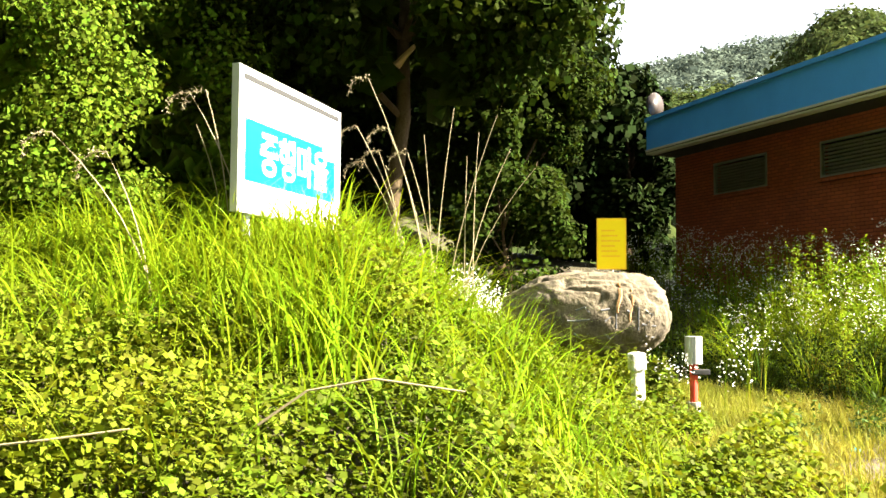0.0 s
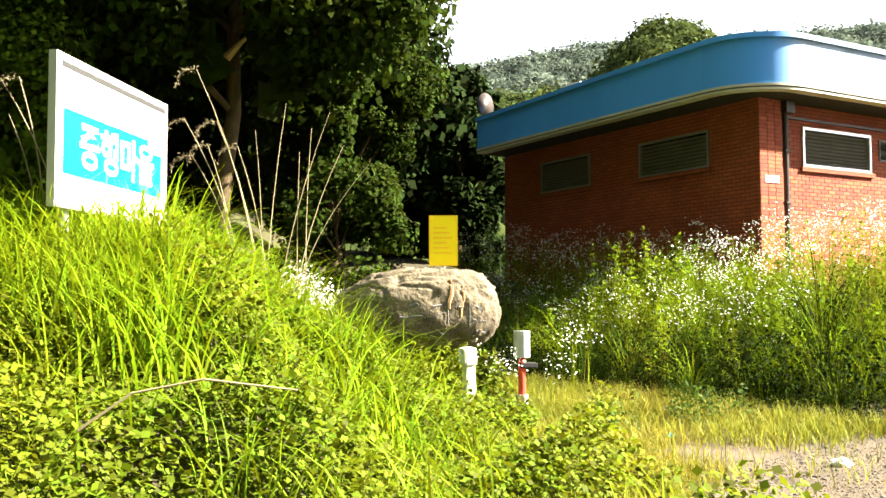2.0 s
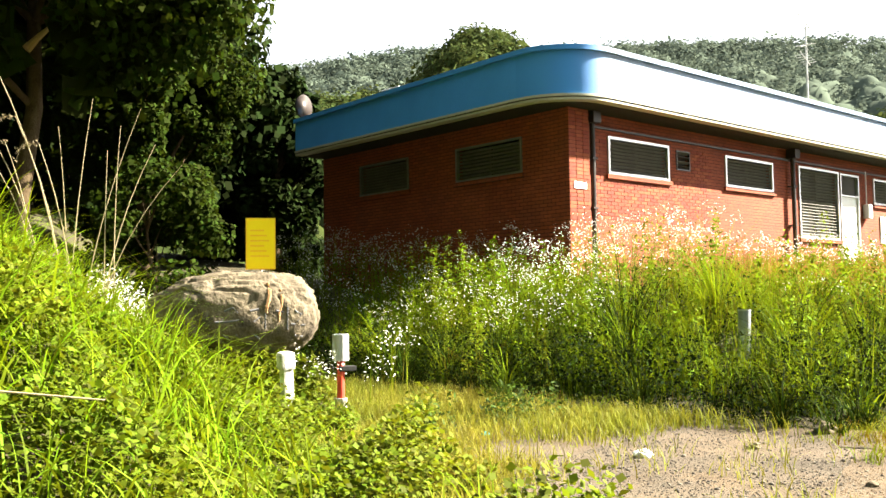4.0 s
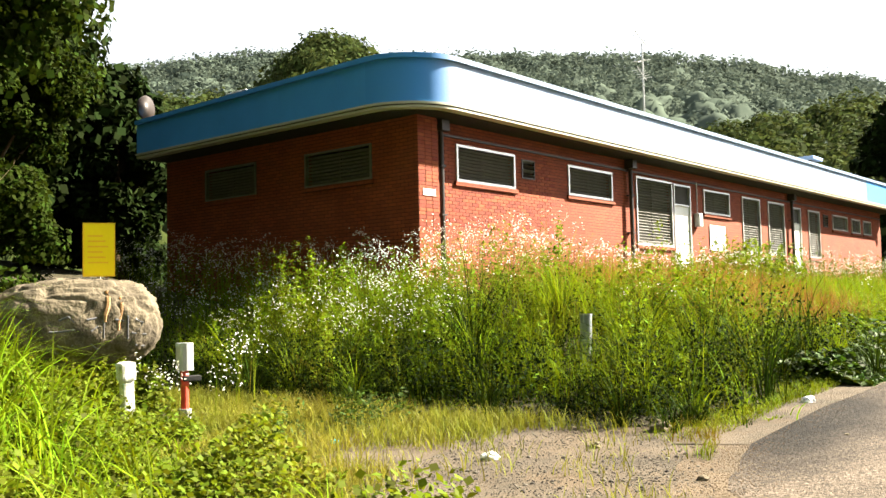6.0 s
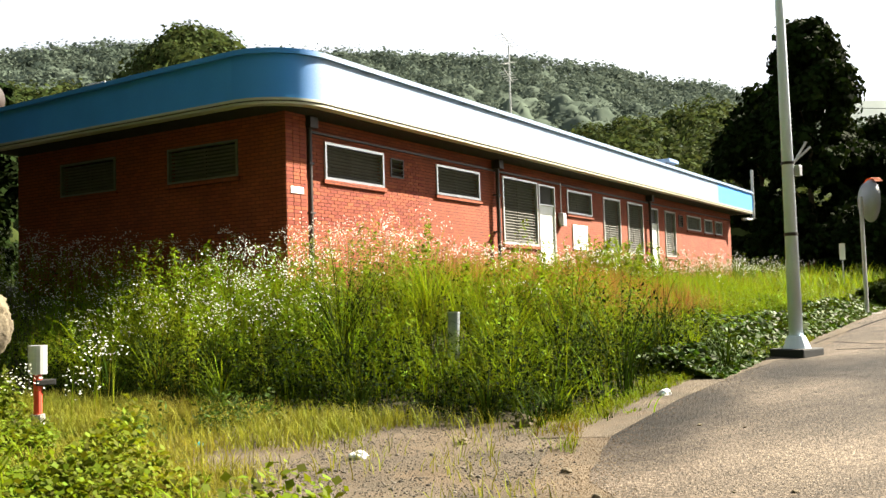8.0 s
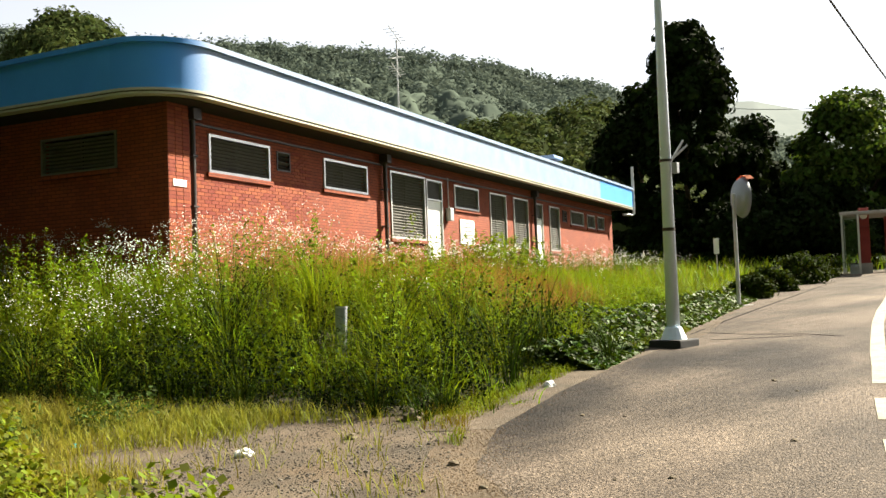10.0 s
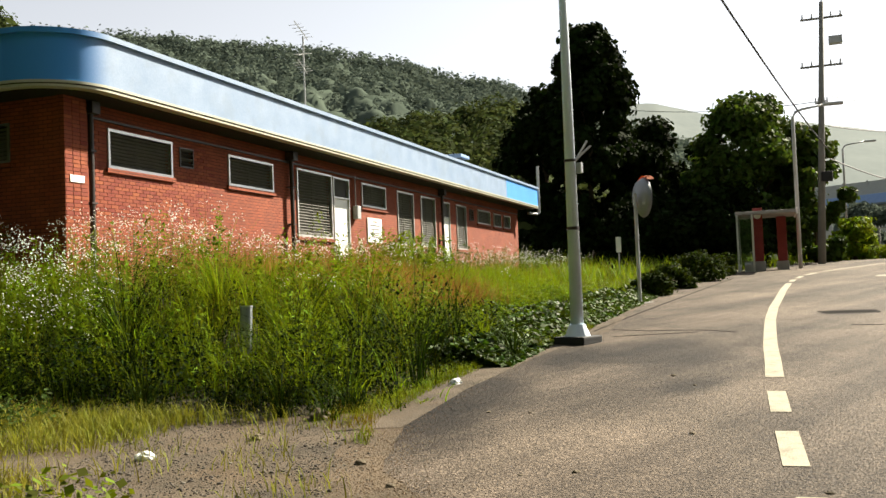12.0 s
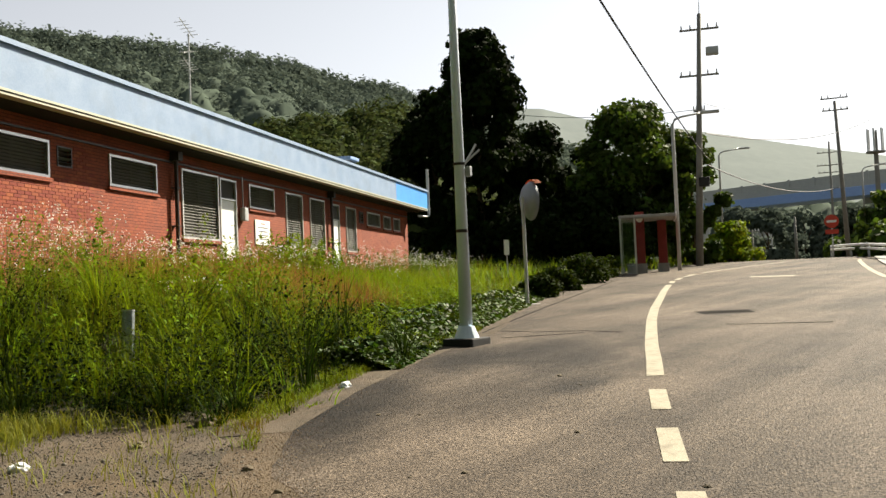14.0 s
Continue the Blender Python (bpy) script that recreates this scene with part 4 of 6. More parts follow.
on_road("tar_and_shadow_line", [(16.2, 5.1), (16.3, 4.6), (16.5, 4.1), (16.7, 3.5)], 0.07, "dark tar seam", lift=0.013, mat=CREVICE)
on_road("tar_patch", [(18.6, 6.4), (18.8, 6.1), (18.95, 5.8), (19.1, 5.5)], 0.7, "dark oily patch", lift=0.012, mat=CREVICE)
on_road("tar_and_shadow_line", [(13.6, 8.0), (14.0, 7.6), (14.3, 7.3), (14.6, 7.0)], 0.05, "dark tar seam", lift=0.013, mat=CREVICE)
verge = strip("verge_gravel", ([(5.6, 6.15), (8.0, 7.1), (10.5, 8.05), (14.3, 9.15), (21.9, 12.6), (33.6, 17.3)], [(6.1, 5.7), (8.15, 6.62), (10.7, 7.55), (14.5, 8.6), (22.1, 12.0), (33.9, 16.7)]), GRAVEL, 0.013,
              "pale sandy band along the broken asphalt edge", "gravel", 0.12)
pavement_r = strip("pavement", ([(33.5, 4.6), (40, 6.2), (47, 7.7), (57, 9.6)], [(36, -2), (42, 0), (50, 2), (60, 5)]), CONCRETE, 0.06, "pale concrete paving beyond the road edge", "pavement")

# shadow of an overhead cable, drawn as a thin dark line on the road
on_road("tar_and_shadow_line", [(14.35, 8.82), (17.33, 9.79), (21.28, 11.02), (26.88, 12.72), (34.05, 14.93)], 0.05, "thin dark line standing for cable shadow and tar seam alike", lift=0.013, mat=CREVICE)
on_road("tar_and_shadow_line", [(14.75, 8.93), (14.64, 7.94), (14.92, 7.09), (14.71, 6.38)], 0.04, "thin dark line standing for cable shadow and tar seam alike", lift=0.013, mat=CREVICE)

# ---- along the road ----
mx, my = 21.42, 11.78
mirror = thing("traffic_mirror", pose(mx, my, at_ground(mx, my)), "round convex traffic mirror with orange hood on a steel post", "traffic mirror")
part("post", tube([(0, 0, 0), (0.08, 0.05, 2.75)], 0.045, seg=12), GALV, mirror)
part("footing", box(-0.25, 0.25, -0.25, 0.25, -0.1, 0.03, 0.01), CONCRETE, mirror)
face_dir = Vector((math.sin(radians(128)), math.cos(radians(128)), 0))
mm = Matrix.Translation((0.3, 0.0, up_at(5.0, 24.45) - at_ground(mx, my))) @ face_dir.to_track_quat("Z", "Y").to_matrix().to_4x4()
bm = bmesh.new()
bmesh.ops.create_cone(bm, cap_ends=True, segments=40, radius1=0.40, radius2=0.52, depth=0.16)
bmesh.ops.bevel(bm, geom=bm.edges[:], offset=0.015, segments=2, affect="EDGES")
bmesh.ops.transform(bm, matrix=mm, verts=bm.verts[:])
back = part("mirror_shell", bm, MIRROR, mirror, "grey back shell", smooth=True)
bm = bmesh.new()
bmesh.ops.create_uvsphere(bm, u_segments=32, v_segments=16, radius=1.1)
bmesh.ops.delete(bm, geom=[v for v in bm.verts if v.co.z < 0.99], context="VERTS")
bmesh.ops.translate(bm, verts=bm.verts[:], vec=(0, 0, -0.91))
bmesh.ops.transform(bm, matrix=mm, verts=bm.verts[:])
CHROME = material("mirror_face", (0.9, 0.9, 0.9), rough=0.03, metal=1.0, bump=0)
part("mirror_face", bm, CHROME, back)
bm = bmesh.new()
ring = [(0.54 * math.cos(a), 0.54 * math.sin(a)) for a in np.linspace(radians(50), radians(130), 20)]
for z0, z1 in ((0.05, 0.22),):
    lo_v = [bm.verts.new((x, y, z0)) for x, y in ring]
    hi_v = [bm.verts.new((x * 1.02, y * 1.02, z1)) for x, y in ring]
    for k in range(19):
        bm.faces.new((lo_v[k], lo_v[k + 1], hi_v[k + 1], hi_v[k]))
bmesh.ops.solidify(bm, geom=bm.faces[:], thickness=0.02)
bmesh.ops.transform(bm, matrix=mm, verts=bm.verts[:])
HOOD = material("orange_hood", (0.4, 0.11, 0.03), (0.46, 0.14, 0.04), rough=0.6, bump=0)
part("hood", bm, HOOD, back, "orange hood")

sx, sy = polar(68.3, 44.2)
shelter = thing("bus_shelter", pose(sx, sy, float(road_height(sx, sy)), 0, 0, 22), "small bus shelter with red brick pillars and glass", "bus shelter")
for x0, x1, y0 in ((0.05, 0.5, 0.08), (1.3, 1.7, -0.92)):
    p = part("pillar", box(x0, x1, y0, y0 + 0.4, 0.45, 2.45, 0.01), MAROON, shelter, "dark red pillar")
    part("pillar_base", box(x0 - 0.05, x1 + 0.05, y0 - 0.05, y0 + 0.45, 0, 0.449, 0.01), CONCRETE, p)
part("roof", box(-0.6, 2.6, -1.3, 1.2, 2.48, 2.62, 0.02), CONCRETE, shelter, "flat pale roof slab")
part("roof_edge", box(-0.62, 2.62, -1.36, -1.305, 2.42, 2.7, 0.01), WHITE, shelter)
part("sign_post", box(-0.1, 0.04, 0.08, 0.48, 2.0, 2.78, 0.01), MAROON, shelter)
bm = tube([(-0.105, 0.28, 2.45), (-0.13, 0.28, 2.45)], 0.15, seg=20)
part("round_mark", bm, WHITE, shelter, "white round mark")
part("glass_wall", box(-0.7, 2.3, 1.1, 1.12, 0.3, 2.4), GLASS, shelter)
part("glass_wall", box(-0.62, -0.6, 0.52, 1.08, 0.3, 2.4), GLASS, shelter)
for x, y in ((-0.61, 1.13), (2.3, 1.13), (-0.61, 0.5)):
    part("column", box(x - 0.04, x + 0.04, y - 0.04, y + 0.04, 0, 2.48), ALU, shelter)
bench = part("bench_seat", box(-0.5, 2.0, 0.5, 0.95, 0.42, 0.47, 0.01), BARK, shelter)
for x in (-0.3, 1.8):
    part("bench_leg", box(x, x + 0.06, 0.55, 0.9, 0, 0.42), GALV, shelter)

CABLE = material("cable", (0.03, 0.03, 0.03), rough=0.6, bump=0)
POLE = material("concrete_pole", (0.16, 0.16, 0.14), (0.22, 0.21, 0.19), rough=0.85, bump=0.2)


def utility_pole(az, d, top_el, label, arms=(), r=0.17, lean=0.0, base=None):
    x, y = polar(az, d)
    z0 = at_ground(x, y) if base is None else base
    zt = up_at(top_el, d)
    ob = thing("utility_pole", pose(x, y, z0 - 0.1, 0, 0, -az), label, "utility pole", "poles along the road")
    part("pole", tube([(0, 0, 0), (lean, 0, zt - z0)], r, r * 0.55, 12), POLE, ob, smooth=True)
    for el, half in arms:
        z = up_at(el, d) - z0
        cx = lean * z / (zt - z0)
        c = part("crossarm", box(cx - half, cx + half, -0.05, 0.05, z - 0.05, z + 0.05, 0.01), POLE, ob)
        for k in (-0.9, -0.45, 0.45, 0.9):
            part("insulator", tube([(cx + half * k, 0, z + 0.05), (cx + half * k, 0, z + 0.28)], 0.05, 0.03, 8), GALV, c)
    return ob


p1 = utility_pole(71.2, 52, 15.0, "tall concrete utility pole with two crossarms and a transformer", ((14.15, 1.0), (11.6, 1.0), (9.6, 0.3)), 0.2, 0.66, base=1.9)
part("spike", tube([(0.66, 0, up_at(15, 52) - 1.9), (0.7, 0, up_at(15.9, 52) - 1.9)], 0.03, 0.01, 6), GALV, p1)
z = up_at(12.9, 52) - 1.9
part("transformer", box(0.9, 1.55, -0.25, 0.25, z - 0.2, z + 0.2, 0.04), GALV, p1, "grey transformer box")
part("cable_box", box(0.2, 0.75, -0.3, 0.1, 4.4, 4.9, 0.05), RUBBER, p1)
utility_pole(79.2, 80, 9.4, "leaning utility pole with two crossarms", ((9.55, 1.0), (8.9, 0.95)), 0.2, -0.4)
utility_pole(78.5, 125, 7.2, "distant utility pole with several crossarms", ((6.6, 1.4), (5.9, 1.5), (5.5, 1.4)), 0.2)
utility_pole(76.5, 90, 3.2, "short dark utility pole", (), 0.16)
utility_pole(74.2, 95, 2.6, "short weathered pole near the bridge", ((2.5, 0.6),), 0.12)
mast_x, mast_y = polar(80.85, 105)
mast = thing("cell_tower", pose(mast_x, mast_y, at_ground(mast_x, mast_y)), "cell phone mast with panel antennas on top", "cell tower")
zt = up_at(7.6, 105) - at_ground(mast_x, mast_y)
part("pole", tube([(0, 0, -0.3), (0, 0, zt - 0.3)], 0.3, 0.2, 12), POLE, mast)
for k in range(6):
    a = k * math.tau / 6
    part("panel_antenna", box(0.75 * math.cos(a) - 0.14, 0.75 * math.cos(a) + 0.14, 0.75 * math.sin(a) - 0.08, 0.75 * math.sin(a) + 0.08, zt - 2.2, zt), GALV, mast)
part("platform", tube([(0, 0, zt - 2.4), (0, 0, zt - 2.25)], 0.95, seg=16), POLE, mast)


def road_lamp(az, d, top_el, reach, label, base=None):
    x, y = polar(az, d)
    z0 = at_ground(x, y) if base is None else base
    zt = up_at(top_el, d) - z0
    ob = thing("street_lamp", pose(x, y, z0, 0, 0, -az), label, "street lamp", "lamps along the road")
    part("pole", tube([(0, 0, -0.2), (0, 0, zt - 0.35), (0.12, 0, zt - 0.1), (0.4, 0, zt), (reach, 0, zt + 0.12)], 0.09, 0.045, 10), GALV, ob, smooth=True)
    bm = box(reach - 0.1, reach + 0.75, -0.14, 0.14, zt + 0.06, zt + 0.2, 0.05)
    part("lamp_head", bm, GALV, ob, "grey lamp head")
    return ob


road_lamp(70.1, 46, 9.25, 1.4, "grey street lamp with a curved arm", 1.85)
road_lamp(72.6, 82, 7.1, 1.7, "grey street lamp with a curved arm", 1.9)
road_lamp(80.1, 88, 5.6, 1.4, "grey street lamp with a curved arm")

# ---- cables ----
def cable(name, a, b, sag, r=0.02, label="dark overhead cable strung between poles"):
    a, b = Vector(a), Vector(b)
    pts = [a.lerp(b, k / 14) - Vector((0, 0, sag * 4 * (k / 14) * (1 - k / 14))) for k in range(15)]
    return tagged(part(name, tube(pts, r, seg=5), CABLE), label, "cable", "overhead cables")


P1 = (*polar(71.95, 52), 0)
def on_p1(el):
    return (P1[0], P1[1], up_at(el, 52))
cable("overhead_cable", (*polar(59.7, 14), up_at(27, 14)), on_p1(6.8), 0.3, 0.03, "thick twisted cable hanging from the utility pole")
cable("overhead_cable", on_p1(6.4), (*polar(78.9, 80), up_at(4.6, 80)), 0.8, 0.035)
cable("overhead_cable", on_p1(8.2), (*polar(80.6, 90), up_at(8.1, 90)), 0.9, 0.03)
cable("overhead_cable", on_p1(9.6), (*polar(56, 75), up_at(11.2, 75)), 0.9, 0.02)
cable("overhead_cable", on_p1(9.9), (*polar(75.5, 80), up_at(9.3, 80)), 0.3, 0.02)

# ---- bridge, guard rail, road sign ----
bx0, by0 = polar(69, 150)
bx1, by1 = polar(84, 128)
ang = math.degrees(math.atan2(by1 - by0, bx1 - bx0))
blen = math.hypot(bx1 - bx0, by1 - by0)
overpass = thing("road_bridge", pose(bx0, by0, 0, 0, 0, ang), "concrete road bridge with a long blue girder over the valley", "bridge")
part("girder", box(0, blen, -4.2, 1.5, up_at(3.75, 138), up_at(4.25, 138), 0.05), BRIDGE_BLUE, overpass, "blue steel girder")
part("deck", box(0, blen, -4, 2.2, up_at(4.255, 138), up_at(4.5, 138)), BRIDGE_GREY, overpass)
part("parapet", box(0, blen, -4.0, -3.7, up_at(4.5, 138), up_at(4.95, 138)), BRIDGE_GREY, overpass)
for k in range(1, 12):
    part("parapet_post", box(blen * k / 12 - 0.15, blen * k / 12 + 0.15, -4.1, -4.0, up_at(4.5, 138), up_at(5.0, 138)), BRIDGE_GREY, overpass)
for f in (0.18, 0.42, 0.8):
    part("pier", box(blen * f - 1, blen * f + 1, -1, 1, -2, up_at(3.74, 138), 0.1), BRIDGE_GREY, overpass)
rail = thing("guard_rail", pose(0, 0, 0), "white steel guard rail along the road bend", "guard rail")
gr = [polar(78.3, 66), polar(79.3, 62), polar(80.2, 57), polar(81.2, 51), polar(83, 45)]
for dz in (0.5, 0.72):
    part("beam", tube([(x, y, float(road_height(x, y)) + dz) for x, y in gr], 0.07, seg=8), WHITE, rail)
for x, y in gr:
    part("post", tube([(x, y, float(road_height(x, y)) - 0.2), (x, y, float(road_height(x, y)) + 0.8)], 0.06, seg=8), GALV, rail)
nx_, ny_ = polar(78.4, 64)
noentry = thing("no_entry_sign", pose(nx_, ny_, float(road_height(nx_, ny_)), 0, 0, -78.4), "round red no-entry sign on a post", "road sign")
zc = up_at(2.75, 64) - float(road_height(nx_, ny_))
part("post", tube([(0, 0, -0.2), (0, 0, zc + 0.3)], 0.035, seg=8), GALV, noentry)
part("disc", tube([(0, -0.06, zc), (0, -0.03, zc)], 0.42, seg=28), RED, noentry)
part("bar", box(-0.28, 0.28, -0.075, -0.062, zc - 0.07, zc + 0.07), WHITE, noentry)
part("plate", box(-0.38, 0.38, -0.06, -0.03, zc - 0.78, zc - 0.5), RED, noentry)
wx, wy = polar(60.1, 38)
tag = thing("white_plate_sign", pose(wx, wy, at_ground(wx, wy), 0, 0, -60), "small white plate on a thin post among weeds", "sign")
part("post", tube([(0, 0, 0), (0, 0, up_at(2.6, 38) - at_ground(wx, wy))], 0.02, seg=6), GALV, tag)
part("plate", box(-0.1, 0.1, -0.02, 0.0, up_at(1.8, 38) - at_ground(wx, wy), up_at(2.7, 38) - at_ground(wx, wy), 0.003), WHITE, tag)

# ---- trees ----
def tree(name, x, y, height, radius, crown_low, leaves, leaf, mat, label, seed, clumps=60, trunk=0.2, base=None, squash=1.0, lean=(0, 0), cone=False, spread=0.5, core=0):
    rng = np.random.default_rng(seed)
    z0 = at_ground(x, y) if base is None else base
    ob = thing(name, pose(x, y, z0 - 0.15), label, "tree")
    top = height * 0.82
    pts = [(lean[0] * (k / 6) ** 1.3 + 0.08 * math.sin(k * 1.9 + seed), lean[1] * (k / 6) ** 1.3 + 0.08 * math.cos(k * 2.3 + seed), top * k / 6) for k in range(7)]
    pts[0] = (0, 0, 0)
    bm = tube(pts, trunk, trunk * 0.3, 10)
    C = []
    for k in range(clumps):
        h = rng.uniform(0, 1)
        if cone:
            env = radius * (1.02 - h) ** 0.75 * (0.85 + 0.3 * rng.random())
        else:
            env = radius * math.sqrt(max(0.05, 1 - (2 * h - 0.9) ** 2 * 0.85)) * squash
        a = rng.uniform(0, math.tau)
        f = rng.uniform(0.45, 1.0) ** 0.6
        zc = crown_low + (height - crown_low) * h
        g = min(1, zc / top)
        C.append((lean[0] * g + env * f * math.cos(a), lean[1] * g + env * f * math.sin(a), zc))
    C = np.array(C)
    for k in range(min(12, clumps)):
        e = Vector(C[k])
        s = Vector(pts[min(6, max(1, int(6 * min(0.95, e.z / top * 0.75))))])
        mid = s.lerp(e, 0.5) + Vector((0, 0, 0.15 * radius * 0.3))
        tube([s, mid, e], trunk * 0.35, trunk * 0.08, 6, bm)
    part("trunk", bm, BARK, ob, smooth=True)
    idx = rng.integers(0, clumps, leaves)
    rc = radius * spread * rng.uniform(0.5, 1.0, clumps)
    off = np.clip(rng.normal(size=(leaves, 3)), -1.5, 1.5) * np.array([0.5, 0.5, 0.38])
    P = C[idx] + off * rc[idx][:, None]
    nrm = off + rng.normal(0, 0.5, (leaves, 3)) + np.array([0, 0, 0.35])
    size = leaf * rng.uniform(0.6, 1.3, leaves)
    # large hidden leaves packed inside the crown to block light
    if core:
        k = rng.integers(0, clumps, core)
        mid = np.array([lean[0] * 0.6, lean[1] * 0.6, 0.0])
        inner = (C[k] - mid) * np.array([0.78, 0.78, 0.96]) * rng.uniform(0.25, 1.0, (core, 1)) ** np.array([0.5, 0.5, 0.08]) + mid
        P, nrm = np.concatenate([P, inner]), np.concatenate([nrm, rng.normal(size=(core, 3))])
        size = np.concatenate([size, radius * rng.uniform(0.1, 0.22, core)])
    leaf_quads("crown", P, nrm, size, mat, rng, parent=ob)
    return ob


def tree_at(az, d, top_el, **k):
    x, y = polar(az, d)
    base = k.pop("base", None)
    z0 = at_ground(x, y) if base is None else base
    return tree(k.pop("name", "broadleaf_tree"), x, y, up_at(top_el, d) - z0, base=z0, **k)


# by the bank
tree_at(-21, 15, 24, radius=3.4, crown_low=0.2, leaves=76000, leaf=0.068, mat=LEAF_CLIMB, label="tree smothered in bright green climbing leaves", seed=1, clumps=110, squash=0.95, spread=0.3, core=4000, name="climber_clad_tree")
tree_at(-27.5, 13, 26, radius=2.6, crown_low=0.2, leaves=42000, leaf=0.058, mat=LEAF_CLIMB, label="tree smothered in bright green climbing leaves", seed=2, clumps=70, spread=0.3, core=3000, name="climber_clad_tree")
tree_at(-15.5, 19, 17.5, radius=2.4, crown_low=0.2, leaves=34000, leaf=0.075, mat=LEAF_CLIMB, label="slimmer tree wrapped in green climbing leaves", seed=3, clumps=60, spread=0.35, core=2500, name="climber_clad_tree")
tree_at(-3.2, 15, 33, radius=3.5, crown_low=3.1, leaves=62000, leaf=0.12, mat=LEAF_MID, label="tall dark broadleaf tree with a broken pale branch stub", seed=4, clumps=110, trunk=0.15, lean=(0.5, 0), spread=0.33, core=5000)
tree_at(3.3, 18, 22, radius=1.75, crown_low=2.2, leaves=52000, leaf=0.08, mat=LEAF_MID, label="broadleaf tree with sunlit hanging branches", seed=5, clumps=80, trunk=0.17, spread=0.33, core=2500)
tree_at(-9.5, 22, 26, radius=5.0, crown_low=0.5, leaves=30000, leaf=0.22, mat=LEAF_B, label="broadleaf tree in the wood, its deep shade put into dark leaves", seed=6, clumps=90, spread=0.42, core=4000)
tree_at(-1.0, 25, 22, radius=4.4, crown_low=0.3, leaves=30000, leaf=0.22, mat=LEAF_B, label="broadleaf tree in the wood, its deep shade put into dark leaves", seed=7, clumps=90, spread=0.42, core=4000)
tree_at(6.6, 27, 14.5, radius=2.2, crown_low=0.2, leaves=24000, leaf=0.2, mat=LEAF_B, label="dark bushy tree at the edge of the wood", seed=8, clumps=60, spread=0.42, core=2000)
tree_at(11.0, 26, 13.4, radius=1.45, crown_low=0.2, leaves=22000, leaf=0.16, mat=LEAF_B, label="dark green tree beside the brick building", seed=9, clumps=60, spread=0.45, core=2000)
tree_at(-19, 26, 24, radius=5.0, crown_low=0.3, leaves=22000, leaf=0.24, mat=LEAF_B, label="broadleaf tree in the wood, its deep shade put into dark leaves", seed=10, clumps=70, spread=0.42, core=4000)
tree_at(3.8, 15.5, 8.5, radius=1.1, crown_low=0.1, leaves=9000, leaf=0.08, mat=LEAF_MID, label="leafy shrub beside the tall reeds", seed=21, clumps=36, spread=0.5, trunk=0.05, name="shrub")
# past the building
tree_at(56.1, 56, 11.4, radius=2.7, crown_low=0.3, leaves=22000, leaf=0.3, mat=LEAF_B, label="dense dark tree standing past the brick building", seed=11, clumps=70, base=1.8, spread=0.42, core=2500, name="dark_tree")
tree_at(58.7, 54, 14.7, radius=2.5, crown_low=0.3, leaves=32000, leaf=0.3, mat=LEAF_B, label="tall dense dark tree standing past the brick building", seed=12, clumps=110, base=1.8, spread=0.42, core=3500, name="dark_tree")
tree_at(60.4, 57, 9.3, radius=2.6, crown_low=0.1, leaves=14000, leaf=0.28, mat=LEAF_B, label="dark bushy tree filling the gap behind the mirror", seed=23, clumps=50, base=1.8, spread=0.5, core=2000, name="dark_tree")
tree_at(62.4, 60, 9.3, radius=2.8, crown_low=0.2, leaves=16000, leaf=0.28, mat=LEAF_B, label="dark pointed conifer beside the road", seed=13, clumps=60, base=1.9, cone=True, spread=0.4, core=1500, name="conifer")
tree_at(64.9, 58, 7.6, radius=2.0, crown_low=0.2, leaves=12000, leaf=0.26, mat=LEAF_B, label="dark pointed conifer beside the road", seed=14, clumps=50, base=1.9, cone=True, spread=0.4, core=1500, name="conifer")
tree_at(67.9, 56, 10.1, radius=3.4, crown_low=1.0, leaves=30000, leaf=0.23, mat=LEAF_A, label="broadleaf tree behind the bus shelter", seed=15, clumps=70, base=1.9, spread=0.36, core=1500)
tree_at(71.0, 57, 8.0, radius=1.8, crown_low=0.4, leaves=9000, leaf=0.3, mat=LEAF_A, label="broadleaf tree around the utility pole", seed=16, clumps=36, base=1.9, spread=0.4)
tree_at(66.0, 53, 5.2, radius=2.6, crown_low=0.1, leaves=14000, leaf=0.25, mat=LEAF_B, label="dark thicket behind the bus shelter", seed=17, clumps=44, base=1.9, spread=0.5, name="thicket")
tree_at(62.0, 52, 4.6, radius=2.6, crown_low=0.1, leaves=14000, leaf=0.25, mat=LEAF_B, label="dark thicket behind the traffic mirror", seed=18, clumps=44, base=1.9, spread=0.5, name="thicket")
tree_at(73.0, 62, 3.0, radius=1.6, crown_low=0.0, leaves=7000, leaf=0.2, mat=LEAF_C, label="bright green bank shrub by the road", seed=19, clumps=30, base=1.4, spread=0.5, name="shrub")
for k, (az, d, el, r) in enumerate(((64.6, 36, 1.6, 0.9), (63.0, 31, 0.9, 0.7), (65.8, 41, 1.4, 0.8), (61.9, 27.5, 0.6, 0.5))):
    tree_at(az, d, el, radius=r, crown_low=0.05, leaves=3500, leaf=0.09, mat=LEAF_MID, label="low leafy bush on the verge beside the road", seed=50 + k, clumps=26, spread=0.55, trunk=0.03, name="verge_bush")
for k, (az, d, el) in enumerate(((75, 110, 3.4), (77, 120, 3.5), (79.5, 105, 3.2), (81.5, 90, 4.2), (84, 90, 4.0), (73.5, 125, 3.6), (83, 60, 2.4), (80.3, 85, 2.2))):
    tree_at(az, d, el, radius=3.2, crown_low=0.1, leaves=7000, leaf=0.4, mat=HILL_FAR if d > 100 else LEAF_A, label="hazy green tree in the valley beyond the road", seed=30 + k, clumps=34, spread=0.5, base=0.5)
stubx, stuby = polar(-2.7, 14.6)
